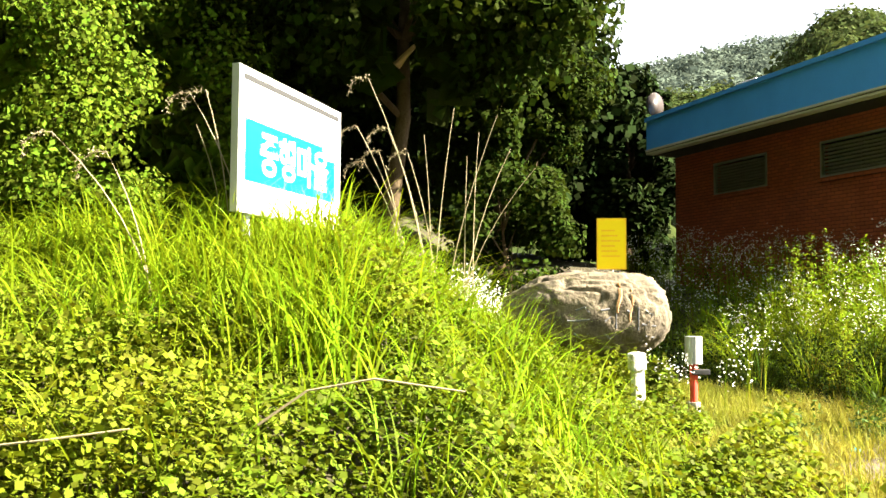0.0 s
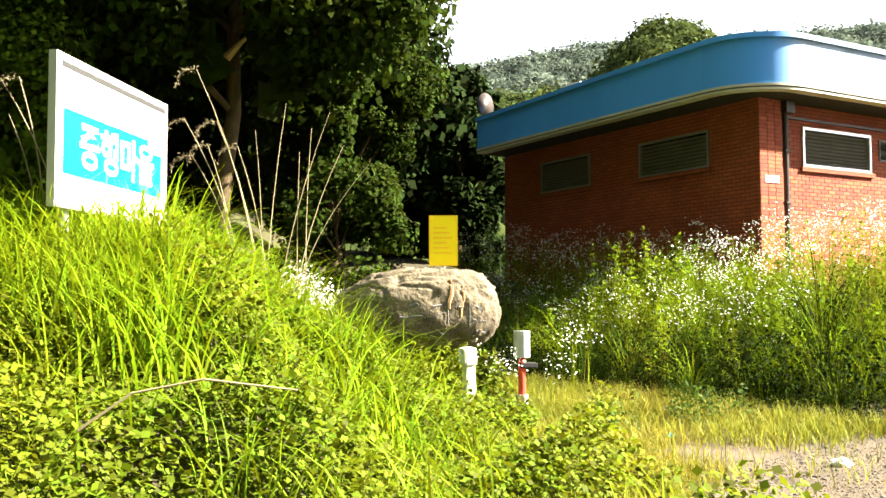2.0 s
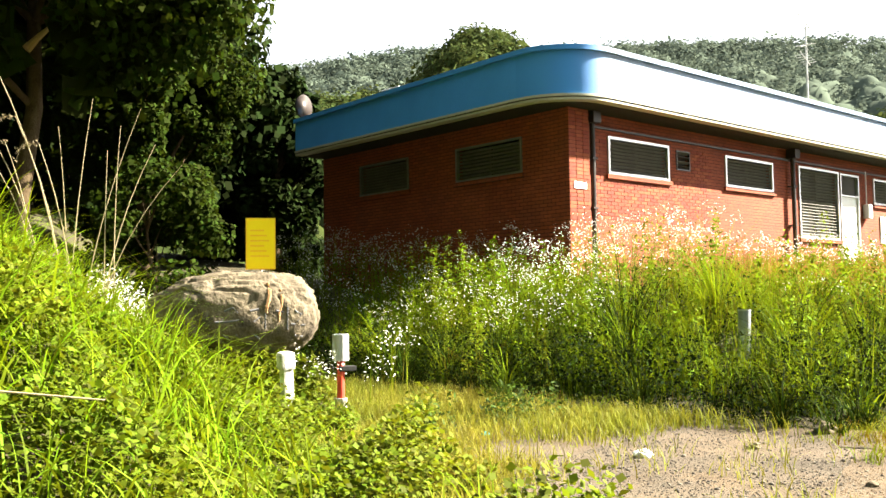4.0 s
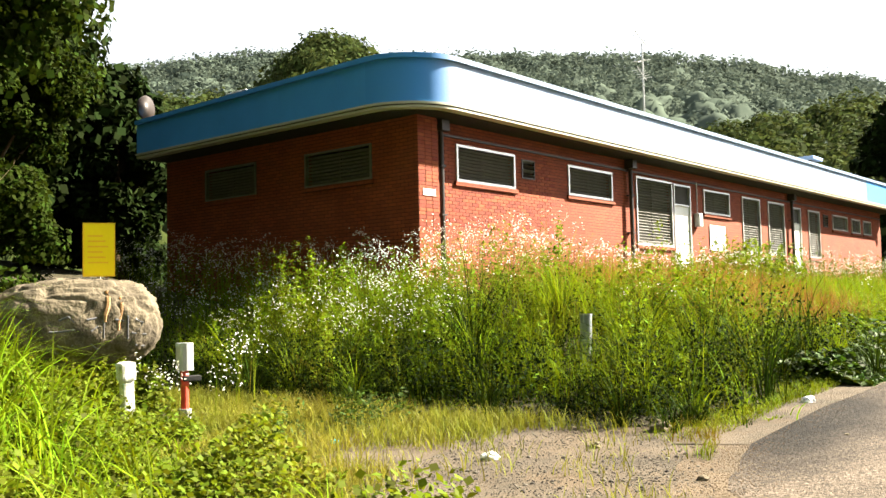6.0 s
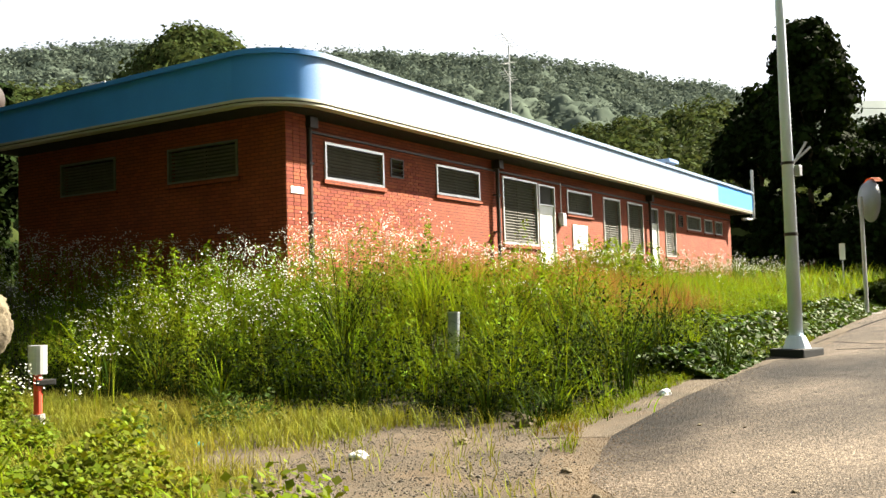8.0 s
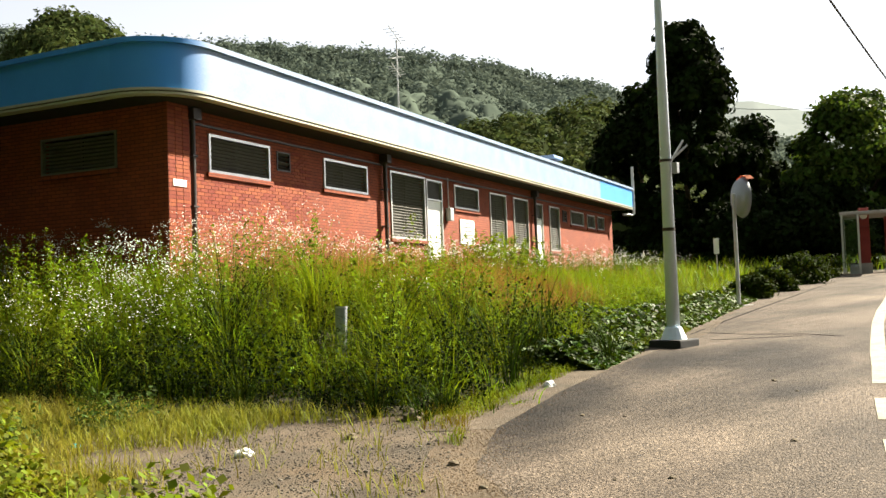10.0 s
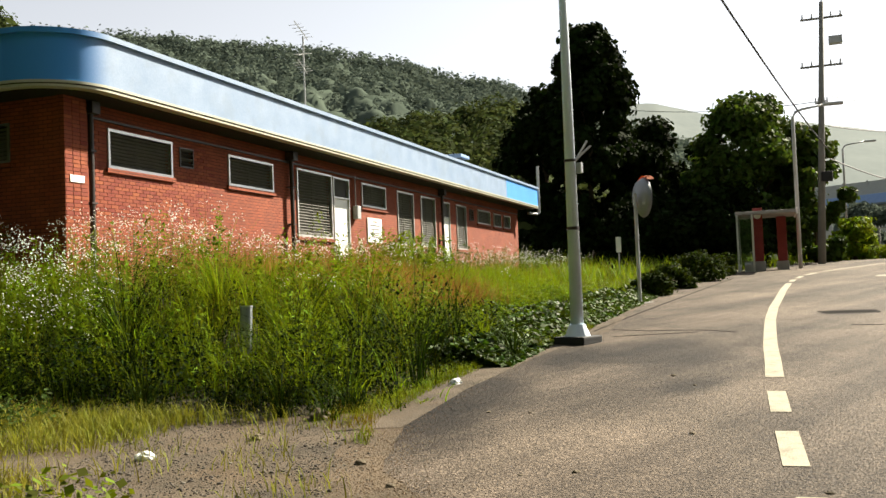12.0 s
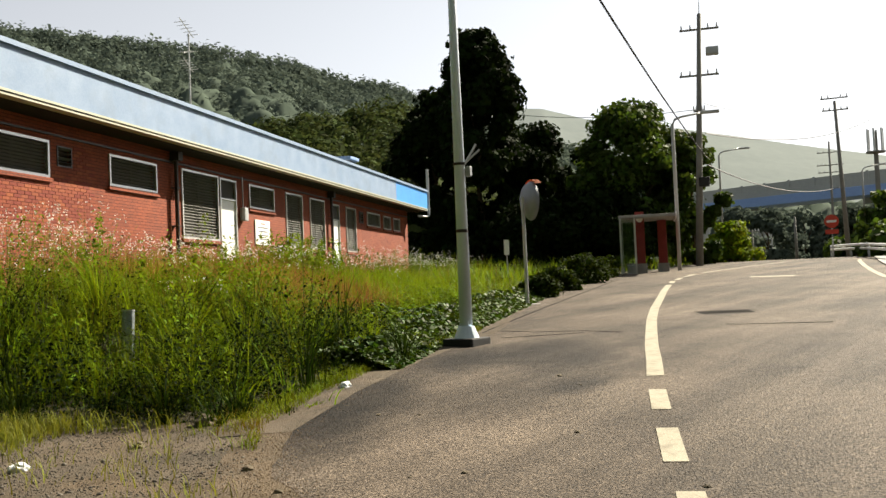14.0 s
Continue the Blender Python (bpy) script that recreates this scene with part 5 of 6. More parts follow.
brk = part("broken_branch", tube([(0.0, 0, 0), (0.13, 0, 0.16), (0.3, 0, 0.34)], 0.07, 0.03, 8), BROKEN)
brk.matrix_world = pose(stubx - 0.05, stuby, up_at(14.2, 14.6))
brk.parent = next(o for o in scene.objects if o.name.startswith("broadleaf_tree") and "broken" in o.get("label", ""))
brk.matrix_parent_inverse = brk.parent.matrix_world.inverted()
brk["label"] = "pale broken branch stub"


# ---- grass and weeds ----
def blades(name, P, length, width, lean, mat, rng, label, category="grass", seg=4, droop=1.0, tilt=None):
    """Curved tapering blades rooted at P."""
    n = len(P)
    a = rng.uniform(0, math.tau, n) if tilt is None else tilt
    d = np.stack([np.cos(a), np.sin(a), np.zeros(n)], -1)
    side = np.stack([-np.sin(a), np.cos(a), np.zeros(n)], -1)
    tw = rng.normal(0, 0.6, n)
    side = side * np.cos(tw)[:, None] + d * np.sin(tw)[:, None]
    L = length[:, None]
    V = []
    for k in range(seg + 1):
        f = k / seg
        out = lean[:, None] * L * f ** 2
        up = L * (f - droop * lean[:, None] * 0.55 * f ** 3)
        c = P + d * out + np.array([0, 0, 1.0]) * up
        w = width[:, None] * (1 - f ** 2.2 * 0.94) * 0.5
        V += [c - side * w, c + side * w]
    V = np.stack(V, 1).reshape(-1, 3)
    b = (np.arange(n) * 2 * (seg + 1))[:, None]
    F = np.concatenate([np.stack([b + 2 * k, b + 2 * k + 1, b + 2 * k + 3, b + 2 * k + 2], -1) for k in range(seg)], 1).reshape(-1, 4)
    return tagged(quads(name, V, F, mat), label, category, kind="stuff")


def scatter(rng, n, x0, x1, y0, y1, keep):
    """Up to n ground points in a rectangle for which keep(x, y) gives a chance."""
    x, y = rng.uniform(x0, x1, n), rng.uniform(y0, y1, n)
    ok = rng.random(n) < keep(x, y)
    x, y = x[ok], y[ok]
    return np.stack([x, y, ground_height(x, y) - 0.03], -1)


def patchy(x, y, s, k=0.0):
    return 0.5 + 0.5 * np.sin(x * s + 1.3 * np.sin(y * s * 0.7 + k) + k) * np.sin(y * s * 1.1 + 1.7 * np.sin(x * s * 0.6) + 2 * k)


rng = np.random.default_rng(5)
# low leafy cover on the bank
def on_bank(x, y):
    return (x < 2.35 + 0.3 * np.sin(y * 2.1) + 0.25 * np.sin(y * 5.3)) * (x > -0.6 * y - 1.5) * np.clip(1.2 - 0.0 * x, 0, 1)
P = scatter(rng, 330000, -6.5, 3.0, 2.4, 12.5, lambda x, y: on_bank(x, y) * smooth01((y - 2.4 - 0.4 * np.sin(x * 2.3) - 0.2 * np.sin(x * 6)) / 0.5) * np.clip(1.25 - 0.07 * y, 0.2, 1) * (0.45 + 0.55 * patchy(x, y, 2.3)))
hh = 0.06 + 0.72 * patchy(P[:, 0], P[:, 1], 2.1, 0.5) ** 1.4 * rng.uniform(0.5, 1, len(P))
P[:, 2] += hh * rng.random(len(P)) ** 0.45
leaf_quads("bramble_cover", P, rng.normal(0, 0.55, P.shape) + np.array([0.25, -0.1, 0.9]), rng.uniform(0.025, 0.054, len(P)), LEAF_BANK, rng, "thick low cover of small bright green leaves on the bank", "weeds", slim=1.1)
# tall arching grass along the crest
P = scatter(rng, 17000, -7, 1.6, 4.5, 12.5, lambda x, y: on_bank(x, y) * smooth01((y - 5.0) / 3.2) * (0.35 + 0.65 * patchy(x, y, 1.6, 2)) * (1 - 0.75 * smooth01((x - 0.4) / 1.2)))
blades("tall_grass", P, rng.uniform(0.5, 1.3, len(P)) * (0.6 + 0.55 * patchy(P[:, 0], P[:, 1], 2.2, 1.5)), rng.uniform(0.009, 0.023, len(P)), rng.uniform(0.3, 1.1, len(P)), GRASS_A, rng, "tall arching bright green grass around the sign", seg=6)
P = scatter(rng, 9000, -7, 1.2, 4.6, 12.0, lambda x, y: on_bank(x, y) * (patchy(x, y, 1.5, 4.2) > 0.55))
blades("bank_weeds", P, rng.uniform(0.4, 0.95, len(P)), rng.uniform(0.008, 0.018, len(P)), rng.uniform(0.3, 1.0, len(P)), GRASS_MID, rng, "darker green grass mixed into the bank growth", seg=5)
P = scatter(rng, 1500, -2.5, -0.6, 6.4, 8.3, lambda x, y: 0.3 + 0.7 * patchy(x, y, 3.1, 0.6))
blades("sign_grass", P, rng.uniform(0.6, 1.15, len(P)), rng.uniform(0.01, 0.022, len(P)), rng.uniform(0.2, 0.9, len(P)), GRASS_A, rng, "tall broad grass crowding the foot of the sign", seg=6)
P = scatter(rng, 2600, -6, 2.4, 3.2, 9, lambda x, y: on_bank(x, y) * (patchy(x, y, 1.3, 3) > 0.62))
blades("grass_tufts", P, rng.uniform(0.3, 0.75, len(P)), rng.uniform(0.008, 0.018, len(P)), rng.uniform(0.3, 0.9, len(P)), GRASS_A, rng, "scattered tufts of broad grass in the low leaves", seg=5)
c = np.array([0.62, 8.0])
P = np.concatenate([c + rng.normal(0, 0.12, (60, 2)), np.zeros((60, 1))], 1)
P[:, 2] = ground_height(P[:, 0], P[:, 1])
blades("iris_clump", P, rng.uniform(0.6, 1.0, 60), rng.uniform(0.02, 0.035, 60), rng.uniform(0.1, 0.5, 60), GRASS_B, rng, "clump of broad dark green sword leaves near the boulder", seg=5)
# dry reed stalks
REEDS = [(-0.3, 10.8, ((-4.6, 13.5, 1), (-3.4, 10.6, 1), (-2.2, 9.2, 1), (0.6, 11.8, 0), (-1.2, 10.2, 0))),
         (0.9, 10.9, ((3.2, 11.4, 0), (5.5, 8.3, 0), (2.1, 10.4, 0), (1.4, 9.0, 0), (4.0, 9.4, 0))),
         (-2.2, 10.9, ((-5.2, 10.6, 1), (-3.9, 9.2, 1), (-4.8, 8.6, 1))),
         (-12.2, 9.4, ((-15.0, 12.2, 1), (-14.1, 12.4, 1), (-14.6, 10.4, 0))), (-17.0, 7.6, ((-22.4, 9.5, 1), (-19.5, 8.6, 1)))]
for az, d, tops in REEDS:
    x, y = polar(az, d)
    z = at_ground(x, y)
    reed = thing("reed_clump", pose(x, y, z - 0.05), "dry brown reed stalks with drooping feathery tops", "reeds", "dry reeds on the bank")
    for taz, tel, hook in tops:
        tx, ty = polar(taz, d)
        end = np.array([tx - x, ty - y, up_at(tel, d) - z + 0.05])
        o = np.array([*rng.normal(0, 0.1, 2), 0])
        pts = [o * (1 - f) + end * np.array([f ** 1.5, f ** 1.5, f]) + np.array([0, 0, 0.10 * math.sin(f * math.pi)]) for f in np.linspace(0, 1, 7)]
        if hook:
            pts += [pts[-1] + np.array([-0.10, 0, -0.005]), pts[-1] + np.array([-0.19, 0, -0.07]), pts[-1] + np.array([-0.22, 0, -0.2])]
        st = part("stalk", tube(pts, 0.0075, 0.003, 6), REED, reed)
        if hook:
            q = np.array(pts[-4:])
            k = rng.integers(0, 3, 70)
            f = rng.random((70, 1))
            pr = q[k] * (1 - f) + q[k + 1] * f + rng.normal(0, 0.018, (70, 3))
            leaf_quads("plume", pr, rng.normal(size=pr.shape), 0.035, REED, rng, parent=st, slim=0.2)
# bowed dead stems over the leaves
for pts in ([(-0.95, 5.0, 0.0), (-0.7, 5.0, 0.19), (-0.35, 5.0, 0.3), (0.12, 5.05, 0.31)], [(-2.6, 4.6, 0.0), (-2.3, 4.6, 0.1), (-1.9, 4.6, 0.13), (-1.5, 4.65, 0.15)]):
    q = [(x, y, at_ground(x, y) + 0.35 + z) for x, y, z in pts]
    tagged(part("dead_stem", tube(q, 0.008, 0.005, 6), REED), "pale bowed dead stem lying over the low leaves", "stem", "dead stems")

# short yellowed grass beside the drive
def low_strip(x, y):
    return (y > np.interp(x, [3.0, 4.2, 5.9, 7.9], [1.8, 4.5, 6.1, 7.0])) * (x > 1.7) * (1 - smooth01((plot_inside(x, y) - 0.1) / 0.5)) * (x > 1.2) * np.clip(1 - smooth01((x - (2.0 + 0.3 * (y - 4.5) + 0.3 * np.sin(y * 3.1))) / 0.7) * smooth01(((8.1 - 0.12 * (x - 3) + 0.3 * np.sin(x * 4)) - y) / 0.8), 0.07 * (patchy(x, y, 3.3, 1) > 0.55), 1)
P = scatter(rng, 105000, 1.4, 6.2, 3.0, 13.5, lambda x, y: low_strip(x, y) * (0.3 + 0.7 * patchy(x, y, 2.1, 4)))
blades("short_grass", P, rng.uniform(0.07, 0.32, len(P)), rng.uniform(0.005, 0.011, len(P)), rng.uniform(0.2, 0.8, len(P)), SHORT, rng, "short yellow-green grass along the gravel drive", seg=3)

P = scatter(rng, 16000, -14, 1.4, -6, 4.0, lambda x, y: (x > -0.6 * y - 30) * (x < 1.0 + 0.15 * np.sin(y * 3)) * (0.3 + 0.7 * patchy(x, y, 1.2, 4)))
blades("verge_grass", P, rng.uniform(0.05, 0.2, len(P)), rng.uniform(0.005, 0.01, len(P)), rng.uniform(0.2, 0.8, len(P)), SHORT, rng, "short rough grass on the verge near the drive", seg=2)
x = rng.uniform(5.4, 15.0, 7000)
y = np.interp(x, [4.38, 6.19, 8.08, 10.63, 14.44, 16], [4.38, 5.95, 6.83, 7.76, 8.8, 9.5]) + 0.16 + np.abs(rng.normal(0, 0.38, len(x)))
ok = patchy(x, y, 2.9, 0.8) > 0.3
P = np.stack([x[ok], y[ok], ground_height(x[ok], y[ok]) - 0.02], -1)
blades("dry_verge_grass", P, rng.uniform(0.05, 0.24, len(P)), rng.uniform(0.004, 0.01, len(P)), rng.uniform(0.3, 1.1, len(P)), GRASS_B, rng, "short tangled drying grass along the road edge", seg=3)
# weeds on the plot
def on_plot(x, y):
    u, w = to_uw(x, y)
    d = plot_inside(x, y)
    gap = patchy(x * 0.9 + y * 0.4, y * 0.9 - x * 0.4, 2.7, 4.4)
    return (d > 0.15) * ~((u > -0.15) & (w > -0.1) & (u < 28.8)) * (u < 30) * np.where(gap < 0.36, 0.16, 1.0) * (1 - 0.6 * (u < -0.9) * (d < 1.6) * (gap < 0.55))
U0, U1, W0, W1 = -5.5, 30, -8.2, 4.0
def scatter_uw(rng, n, keep, u1=U1, w0=W0, w1=W1, u0=U0):
    u = u0 + (u1 - u0) * rng.random(n) ** 1.25
    w = rng.uniform(w0, w1, n)
    x, y = from_uw(u, w)
    ok = rng.random(n) < keep(x, y)
    x, y = x[ok], y[ok]
    return np.stack([x, y, ground_height(x, y) - 0.03], -1)
def hummocks(x, y):
    """Weeds stand in bunches with low gaps between them."""
    a = patchy(x, y, 3.3, 7) * 0.55 + patchy(x * 0.8 + y * 0.6, y * 0.8 - x * 0.6, 6.1, 2) * 0.45
    return 0.22 + 1.15 * smooth01((a - 0.22) / 0.5)


def grown(P):
    """How tall weeds stand: low along the road, tall towards the walls."""
    u, w = to_uw(P[:, 0], P[:, 1])
    d = plot_inside(P[:, 0], P[:, 1])
    h = (0.5 + 0.7 * smooth01((d - 0.1) / 0.7)) * (1 - 0.38 * smooth01((d - 2.2) / 3))
    h = h * (1 - 0.3 * smooth01((u - 4) / 6)) * (1 + 0.4 * (1 - smooth01((u + 0.2) / 1.2)) * smooth01((u + 3.8) / 1.5)) * hummocks(P[:, 0], P[:, 1])
    h = h + (hummocks(P[:, 0], P[:, 1]) * (0.12 + 0.62 * smooth01((d - 0.9) / 3.2)) - h) * smooth01((u - 0.8) / 2.2)
    near_post = np.hypot(P[:, 0] - 7.3, (P[:, 1] - 9.35) * 1.0)
    low = np.maximum(smooth01((u - 2.0) / 2.5) * (1 - smooth01((d - 1.5 + 0.95 * smooth01((u - 5) / 3)) / (1.2 - 0.5 * smooth01((u - 5) / 3)))), smooth01((u + 0.5) / 2) * (1 - smooth01((d - 0.3) / 0.5)))
    t = np.clip(((P[:, 0] - 6.0) * 1.5 + (P[:, 1] - 7.7) * 1.95) / (1.5 ** 2 + 1.95 ** 2), 0, 1)
    sight = np.hypot(P[:, 0] - 6.0 - 1.5 * t, P[:, 1] - 7.7 - 1.95 * t) < 0.35
    return h * (1 - 0.5 * (near_post < 0.6)) * (1 - 0.55 * sight) * (1 - 0.78 * low)
P = scatter_uw(rng, 46000, lambda x, y: on_plot(x, y) * (plot_inside(x, y) > 0.8) * (0.1 + 0.9 * (patchy(x, y, 1.3, 1) > 0.4)))
blades("field_grass", P, grown(P) * rng.uniform(0.45, 0.95, len(P)), rng.uniform(0.004, 0.010, len(P)), rng.uniform(0.15, 1.0, len(P)), GRASS_B, rng, "tall green weeds and grass in front of the brick building", seg=3)
P = scatter_uw(rng, 60000, lambda x, y: on_plot(x, y) * (patchy(x, y, 1.1, 2.2) > 0.5) * (plot_inside(x, y) > 1.6) * (to_uw(x, y)[0] > 0.3) * (1 - 0.9 * smooth01((to_uw(x, y)[0] - 7) / 3)))
blades("dry_field_grass", P, grown(P) * rng.uniform(0.75, 1.15, len(P)), rng.uniform(0.005, 0.010, len(P)), rng.uniform(0.1, 0.45, len(P)), GRASS_DRY, rng, "brown seeding grass among the green weeds", seg=3)
P = scatter_uw(rng, 13000, lambda x, y: on_plot(x, y) * (plot_inside(x, y) < 2.2) * (plot_inside(x, y) > 0.45) * (0.3 + 0.7 * patchy(x, y, 1.7, 9)), w1=1.0)
blades("edge_weeds", P, grown(P) * rng.uniform(0.35, 0.95, len(P)), rng.uniform(0.004, 0.009, len(P)), rng.uniform(0.2, 1.0, len(P)), GRASS_DARK, rng, "tangled weeds along the plot edge, shade put into their dark green", seg=3)
P = scatter_uw(rng, 46000, lambda x, y: on_plot(x, y) * (patchy(x, y, 1.5, 5) > 0.42) * (plot_inside(x, y) > 0.9))
blades("bright_grass", P, grown(P) * rng.uniform(0.4, 0.85, len(P)), rng.uniform(0.006, 0.013, len(P)), rng.uniform(0.2, 1.0, len(P)), GRASS_A, rng, "bright green grass clumps in the weed field", seg=3)


def tussocks(name, n, per, keep, hgt, mat, label, **k):
    """Grass in separate clumps whose blades fan out."""
    c = scatter_uw(rng, n, keep, **k)
    P = np.repeat(c, per, 0)
    r = np.abs(rng.normal(0, 0.09, len(P))); a = rng.uniform(0, math.tau, len(P))
    P[:, 0] += r * np.cos(a); P[:, 1] += r * np.sin(a)
    P[:, 2] = ground_height(P[:, 0], P[:, 1]) - 0.03
    size = np.repeat(rng.uniform(0.7, 1.25, len(c)), per)
    blades(name, P, grown(P) * hgt * size * rng.uniform(0.6, 1.0, len(P)), rng.uniform(0.009, 0.018, len(P)), rng.uniform(0.25, 1.05, len(P)), mat, rng, label, seg=4, tilt=a)


tussocks("grass_tussocks", 520, 46, lambda x, y: on_plot(x, y) * (1 - 0.9 * (to_uw(x, y)[0] > 1) * (plot_inside(x, y) < 1.7)), 0.88, GRASS_A, "bright arching grass tussocks among the weeds")
tussocks("dark_tussocks", 420, 50, lambda x, y: on_plot(x, y) * (plot_inside(x, y) < 3) * (1 - 0.85 * (to_uw(x, y)[0] > 1) * (plot_inside(x, y) < 1.7)), 0.95, GRASS_DARK, "grass tussocks along the weed edge, shade put into their dark green", w1=0)


def stemmed(name, S, h, per, leaf, mat, rng, label, lo=0.1, slim=0.42):
    """Upright leafy stems."""
    n = len(S)
    f = rng.uniform(lo, 1, (n, per))
    a = rng.uniform(0, math.tau, (n, per))
    r = 0.02 + 0.10 * (1 - f * 0.6) * rng.random((n, per))
    lean = rng.normal(0, 0.08, (n, 2))
    P = np.stack([S[:, None, 0] + lean[:, None, 0] * f * h[:, None] + r * np.cos(a), S[:, None, 1] + lean[:, None, 1] * f * h[:, None] + r * np.sin(a), S[:, None, 2] + f * h[:, None]], -1).reshape(-1, 3)
    nrm = rng.normal(0, 0.5, P.shape) + np.stack([np.cos(a).ravel() * 0.4, np.sin(a).ravel() * 0.4, np.full(a.size, 0.7)], -1)
    leaf_quads(name, P, nrm, leaf * rng.uniform(0.6, 1.3, len(P)), mat, rng, label, "weeds", slim=slim)
    return lean


S = scatter_uw(rng, 5200, lambda x, y: on_plot(x, y) * (plot_inside(x, y) > 0.5) * (1 - 0.7 * smooth01((to_uw(x, y)[0] - 0.5) / 2)) * (patchy(x, y, 2.2, 3) > 0.42))
stemmed("leafy_weeds", S, grown(S) * rng.uniform(0.45, 0.9, len(S)), 30, 0.045, LEAF_C, rng, "leafy upright weeds crowding the field", lo=0.55)
S = scatter_uw(rng, 1500, lambda x, y: on_plot(x, y) * 1.0, u0=-5.5, u1=0.4, w0=-6.5, w1=6)
stemmed("shaded_weeds", S, grown(S) * rng.uniform(0.4, 0.75, len(S)), 36, 0.04, LEAF_MID, rng, "leafy weeds growing beside the shaded end wall")


S = scatter_uw(rng, 2200, lambda x, y: on_plot(x, y) * (plot_inside(x, y) > 1.3) * (plot_inside(x, y) < 4.0) * (0.1 + 0.9 * (patchy(x, y, 1.9, 6) > 0.5)), u1=1.2, w1=1)
stemmed("mugwort", S, grown(S) * rng.uniform(0.55, 0.85, len(S)), 30, 0.06, LEAF_C, rng, "bushy bright green mugwort tops over bare shaded stems", lo=0.66)
S = np.stack([rng.uniform(0.75, 2.6, 170), rng.uniform(10.45, 11.0, 170), np.zeros(170)], -1)
S[:, 2] = ground_height(S[:, 0], S[:, 1])
stemmed("boulder_weeds", S, rng.uniform(0.3, 0.62, 170), 40, 0.06, LEAF_BANK, rng, "bright leafy weeds crowding the foot of the boulder", lo=0.2, slim=0.6)
S = np.stack([rng.uniform(1.5, 2.5, 90), rng.uniform(8.8, 9.5, 90), np.zeros(90)], -1)
S[:, 2] = ground_height(S[:, 0], S[:, 1])
stemmed("marker_weeds", S, rng.uniform(0.12, 0.3, 90), 40, 0.055, LEAF_BANK, rng, "bright leafy weeds half hiding the marker stone", lo=0.2, slim=0.6)


def fleabane(name, S, h, heads, rng, label):
    """Stems that branch at the top into white flower heads."""
    n = len(S)
    lean = rng.normal(0, 0.1, (n, 2))
    top = S + np.concatenate([lean * h[:, None], h[:, None]], 1)
    blades(name + "_stems", S, h, np.full(n, 0.010), np.hypot(*lean.T) * 0.5, GRASS_B, rng, label.replace("white flower heads", "green stems"), "flowers", seg=3)
    a = rng.uniform(0, math.tau, (n, heads)); r = 0.13 * np.sqrt(rng.random((n, heads)))
    P = np.stack([top[:, None, 0] + r * np.cos(a), top[:, None, 1] + r * np.sin(a), top[:, None, 2] - r * 0.5 + rng.normal(0, 0.05, (n, heads)) - 0.03], -1).reshape(-1, 3)
    leaf_quads(name, P, rng.normal(0, 0.5, P.shape) + np.array([0, -0.2, 0.8]), rng.uniform(0.012, 0.022, len(P)), PETAL, rng, label, "flowers", slim=1.7)


S = scatter_uw(rng, 1500, lambda x, y: on_plot(x, y) * (plot_inside(x, y) > 2.6) * (1 - 0.9 * smooth01((to_uw(x, y)[0] + 0.2) / 1.5)) * (1 - 0.97 * smooth01((to_uw(x, y)[0] - 7) / 4)) * (0.03 + 0.9 * ((patchy(x, y, 2.6, 0.4) > 0.6) | ((to_uw(x, y)[0] < 0.5) & (to_uw(x, y)[1] > -2.6)))), w0=-5.8, w1=3)
su, sw = to_uw(S[:, 0], S[:, 1])
fleabane("daisy_weeds", S, rng.uniform(0.65, 1.1, len(S)) * (1 - 0.25 * smooth01((su - 5) / 8)) + 0.55 * (1 - smooth01((su - 0.2) / 1.6)) * rng.random(len(S)), 15, rng, "small white flower heads on tall daisy weeds by the wall")
# tall daisy weeds beside the shaded end wall and along the front
def stand(n, u0, u1, w0, w1):
    u, w = rng.uniform(u0, u1, n), rng.uniform(w0, w1, n)
    x, y = from_uw(u, w)
    ok = (plot_inside(x, y) > 1.5) & ~((u > -0.2) & (w > -0.25)) & (rng.random(n) < 0.35 + 0.65 * patchy(x, y, 1.9, 3.3))
    return np.stack([x[ok], y[ok], ground_height(x[ok], y[ok]) - 0.03], -1)


S = stand(1150, -3.3, 0.4, -3.2, 6.8)
su, sw = to_uw(S[:, 0], S[:, 1])
hs = rng.uniform(0.95, 1.5, len(S)) * (0.75 + 0.25 * smooth01((su + 3.2) / 1.6))
fleabane("end_wall_daisies", S, hs, 9, rng, "white flower heads on tall daisy weeds beside the end wall")
stemmed("end_wall_weeds", S, hs * 0.9, 34, 0.05, GRASS_MID, rng, "tall narrow-leaved weeds beside the shaded end wall", slim=0.25)
S = stand(430, 0.4, 9.5, -3.4, -0.4)
hs = rng.uniform(0.6, 1.12, len(S))
fleabane("front_wall_daisies", S, hs, 7, rng, "white flower heads on thin daisy weeds before the brick wall")
stemmed("front_wall_weeds", S, hs * 0.9, 22, 0.05, GRASS_MID, rng, "thin narrow-leaved weeds before the brick wall", slim=0.22)
S = stand(620, 9.5, 28, -3.4, -0.5)
hs = rng.uniform(0.7, 1.25, len(S))
fleabane("far_wall_daisies", S, hs, 8, rng, "pale flower heads on weeds towards the far end of the wall")
stemmed("far_wall_weeds", S, hs, 26, 0.07, LEAF_CLIMB, rng, "leafy weeds towards the far end of the wall", slim=0.4)
P = stand(13000, 0.3, 7.5, -5.6, -1.6)
blades("seeding_grass", P, rng.uniform(0.5, 0.98, len(P)), rng.uniform(0.003, 0.006, len(P)), rng.uniform(0.1, 0.5, len(P)), GRASS_DRY, rng, "hazy reddish seeding grass in the middle of the field", seg=3)
S = scatter(rng, 420, 0.2, 1.6, 11.3, 13.0, lambda x, y: np.ones_like(x))
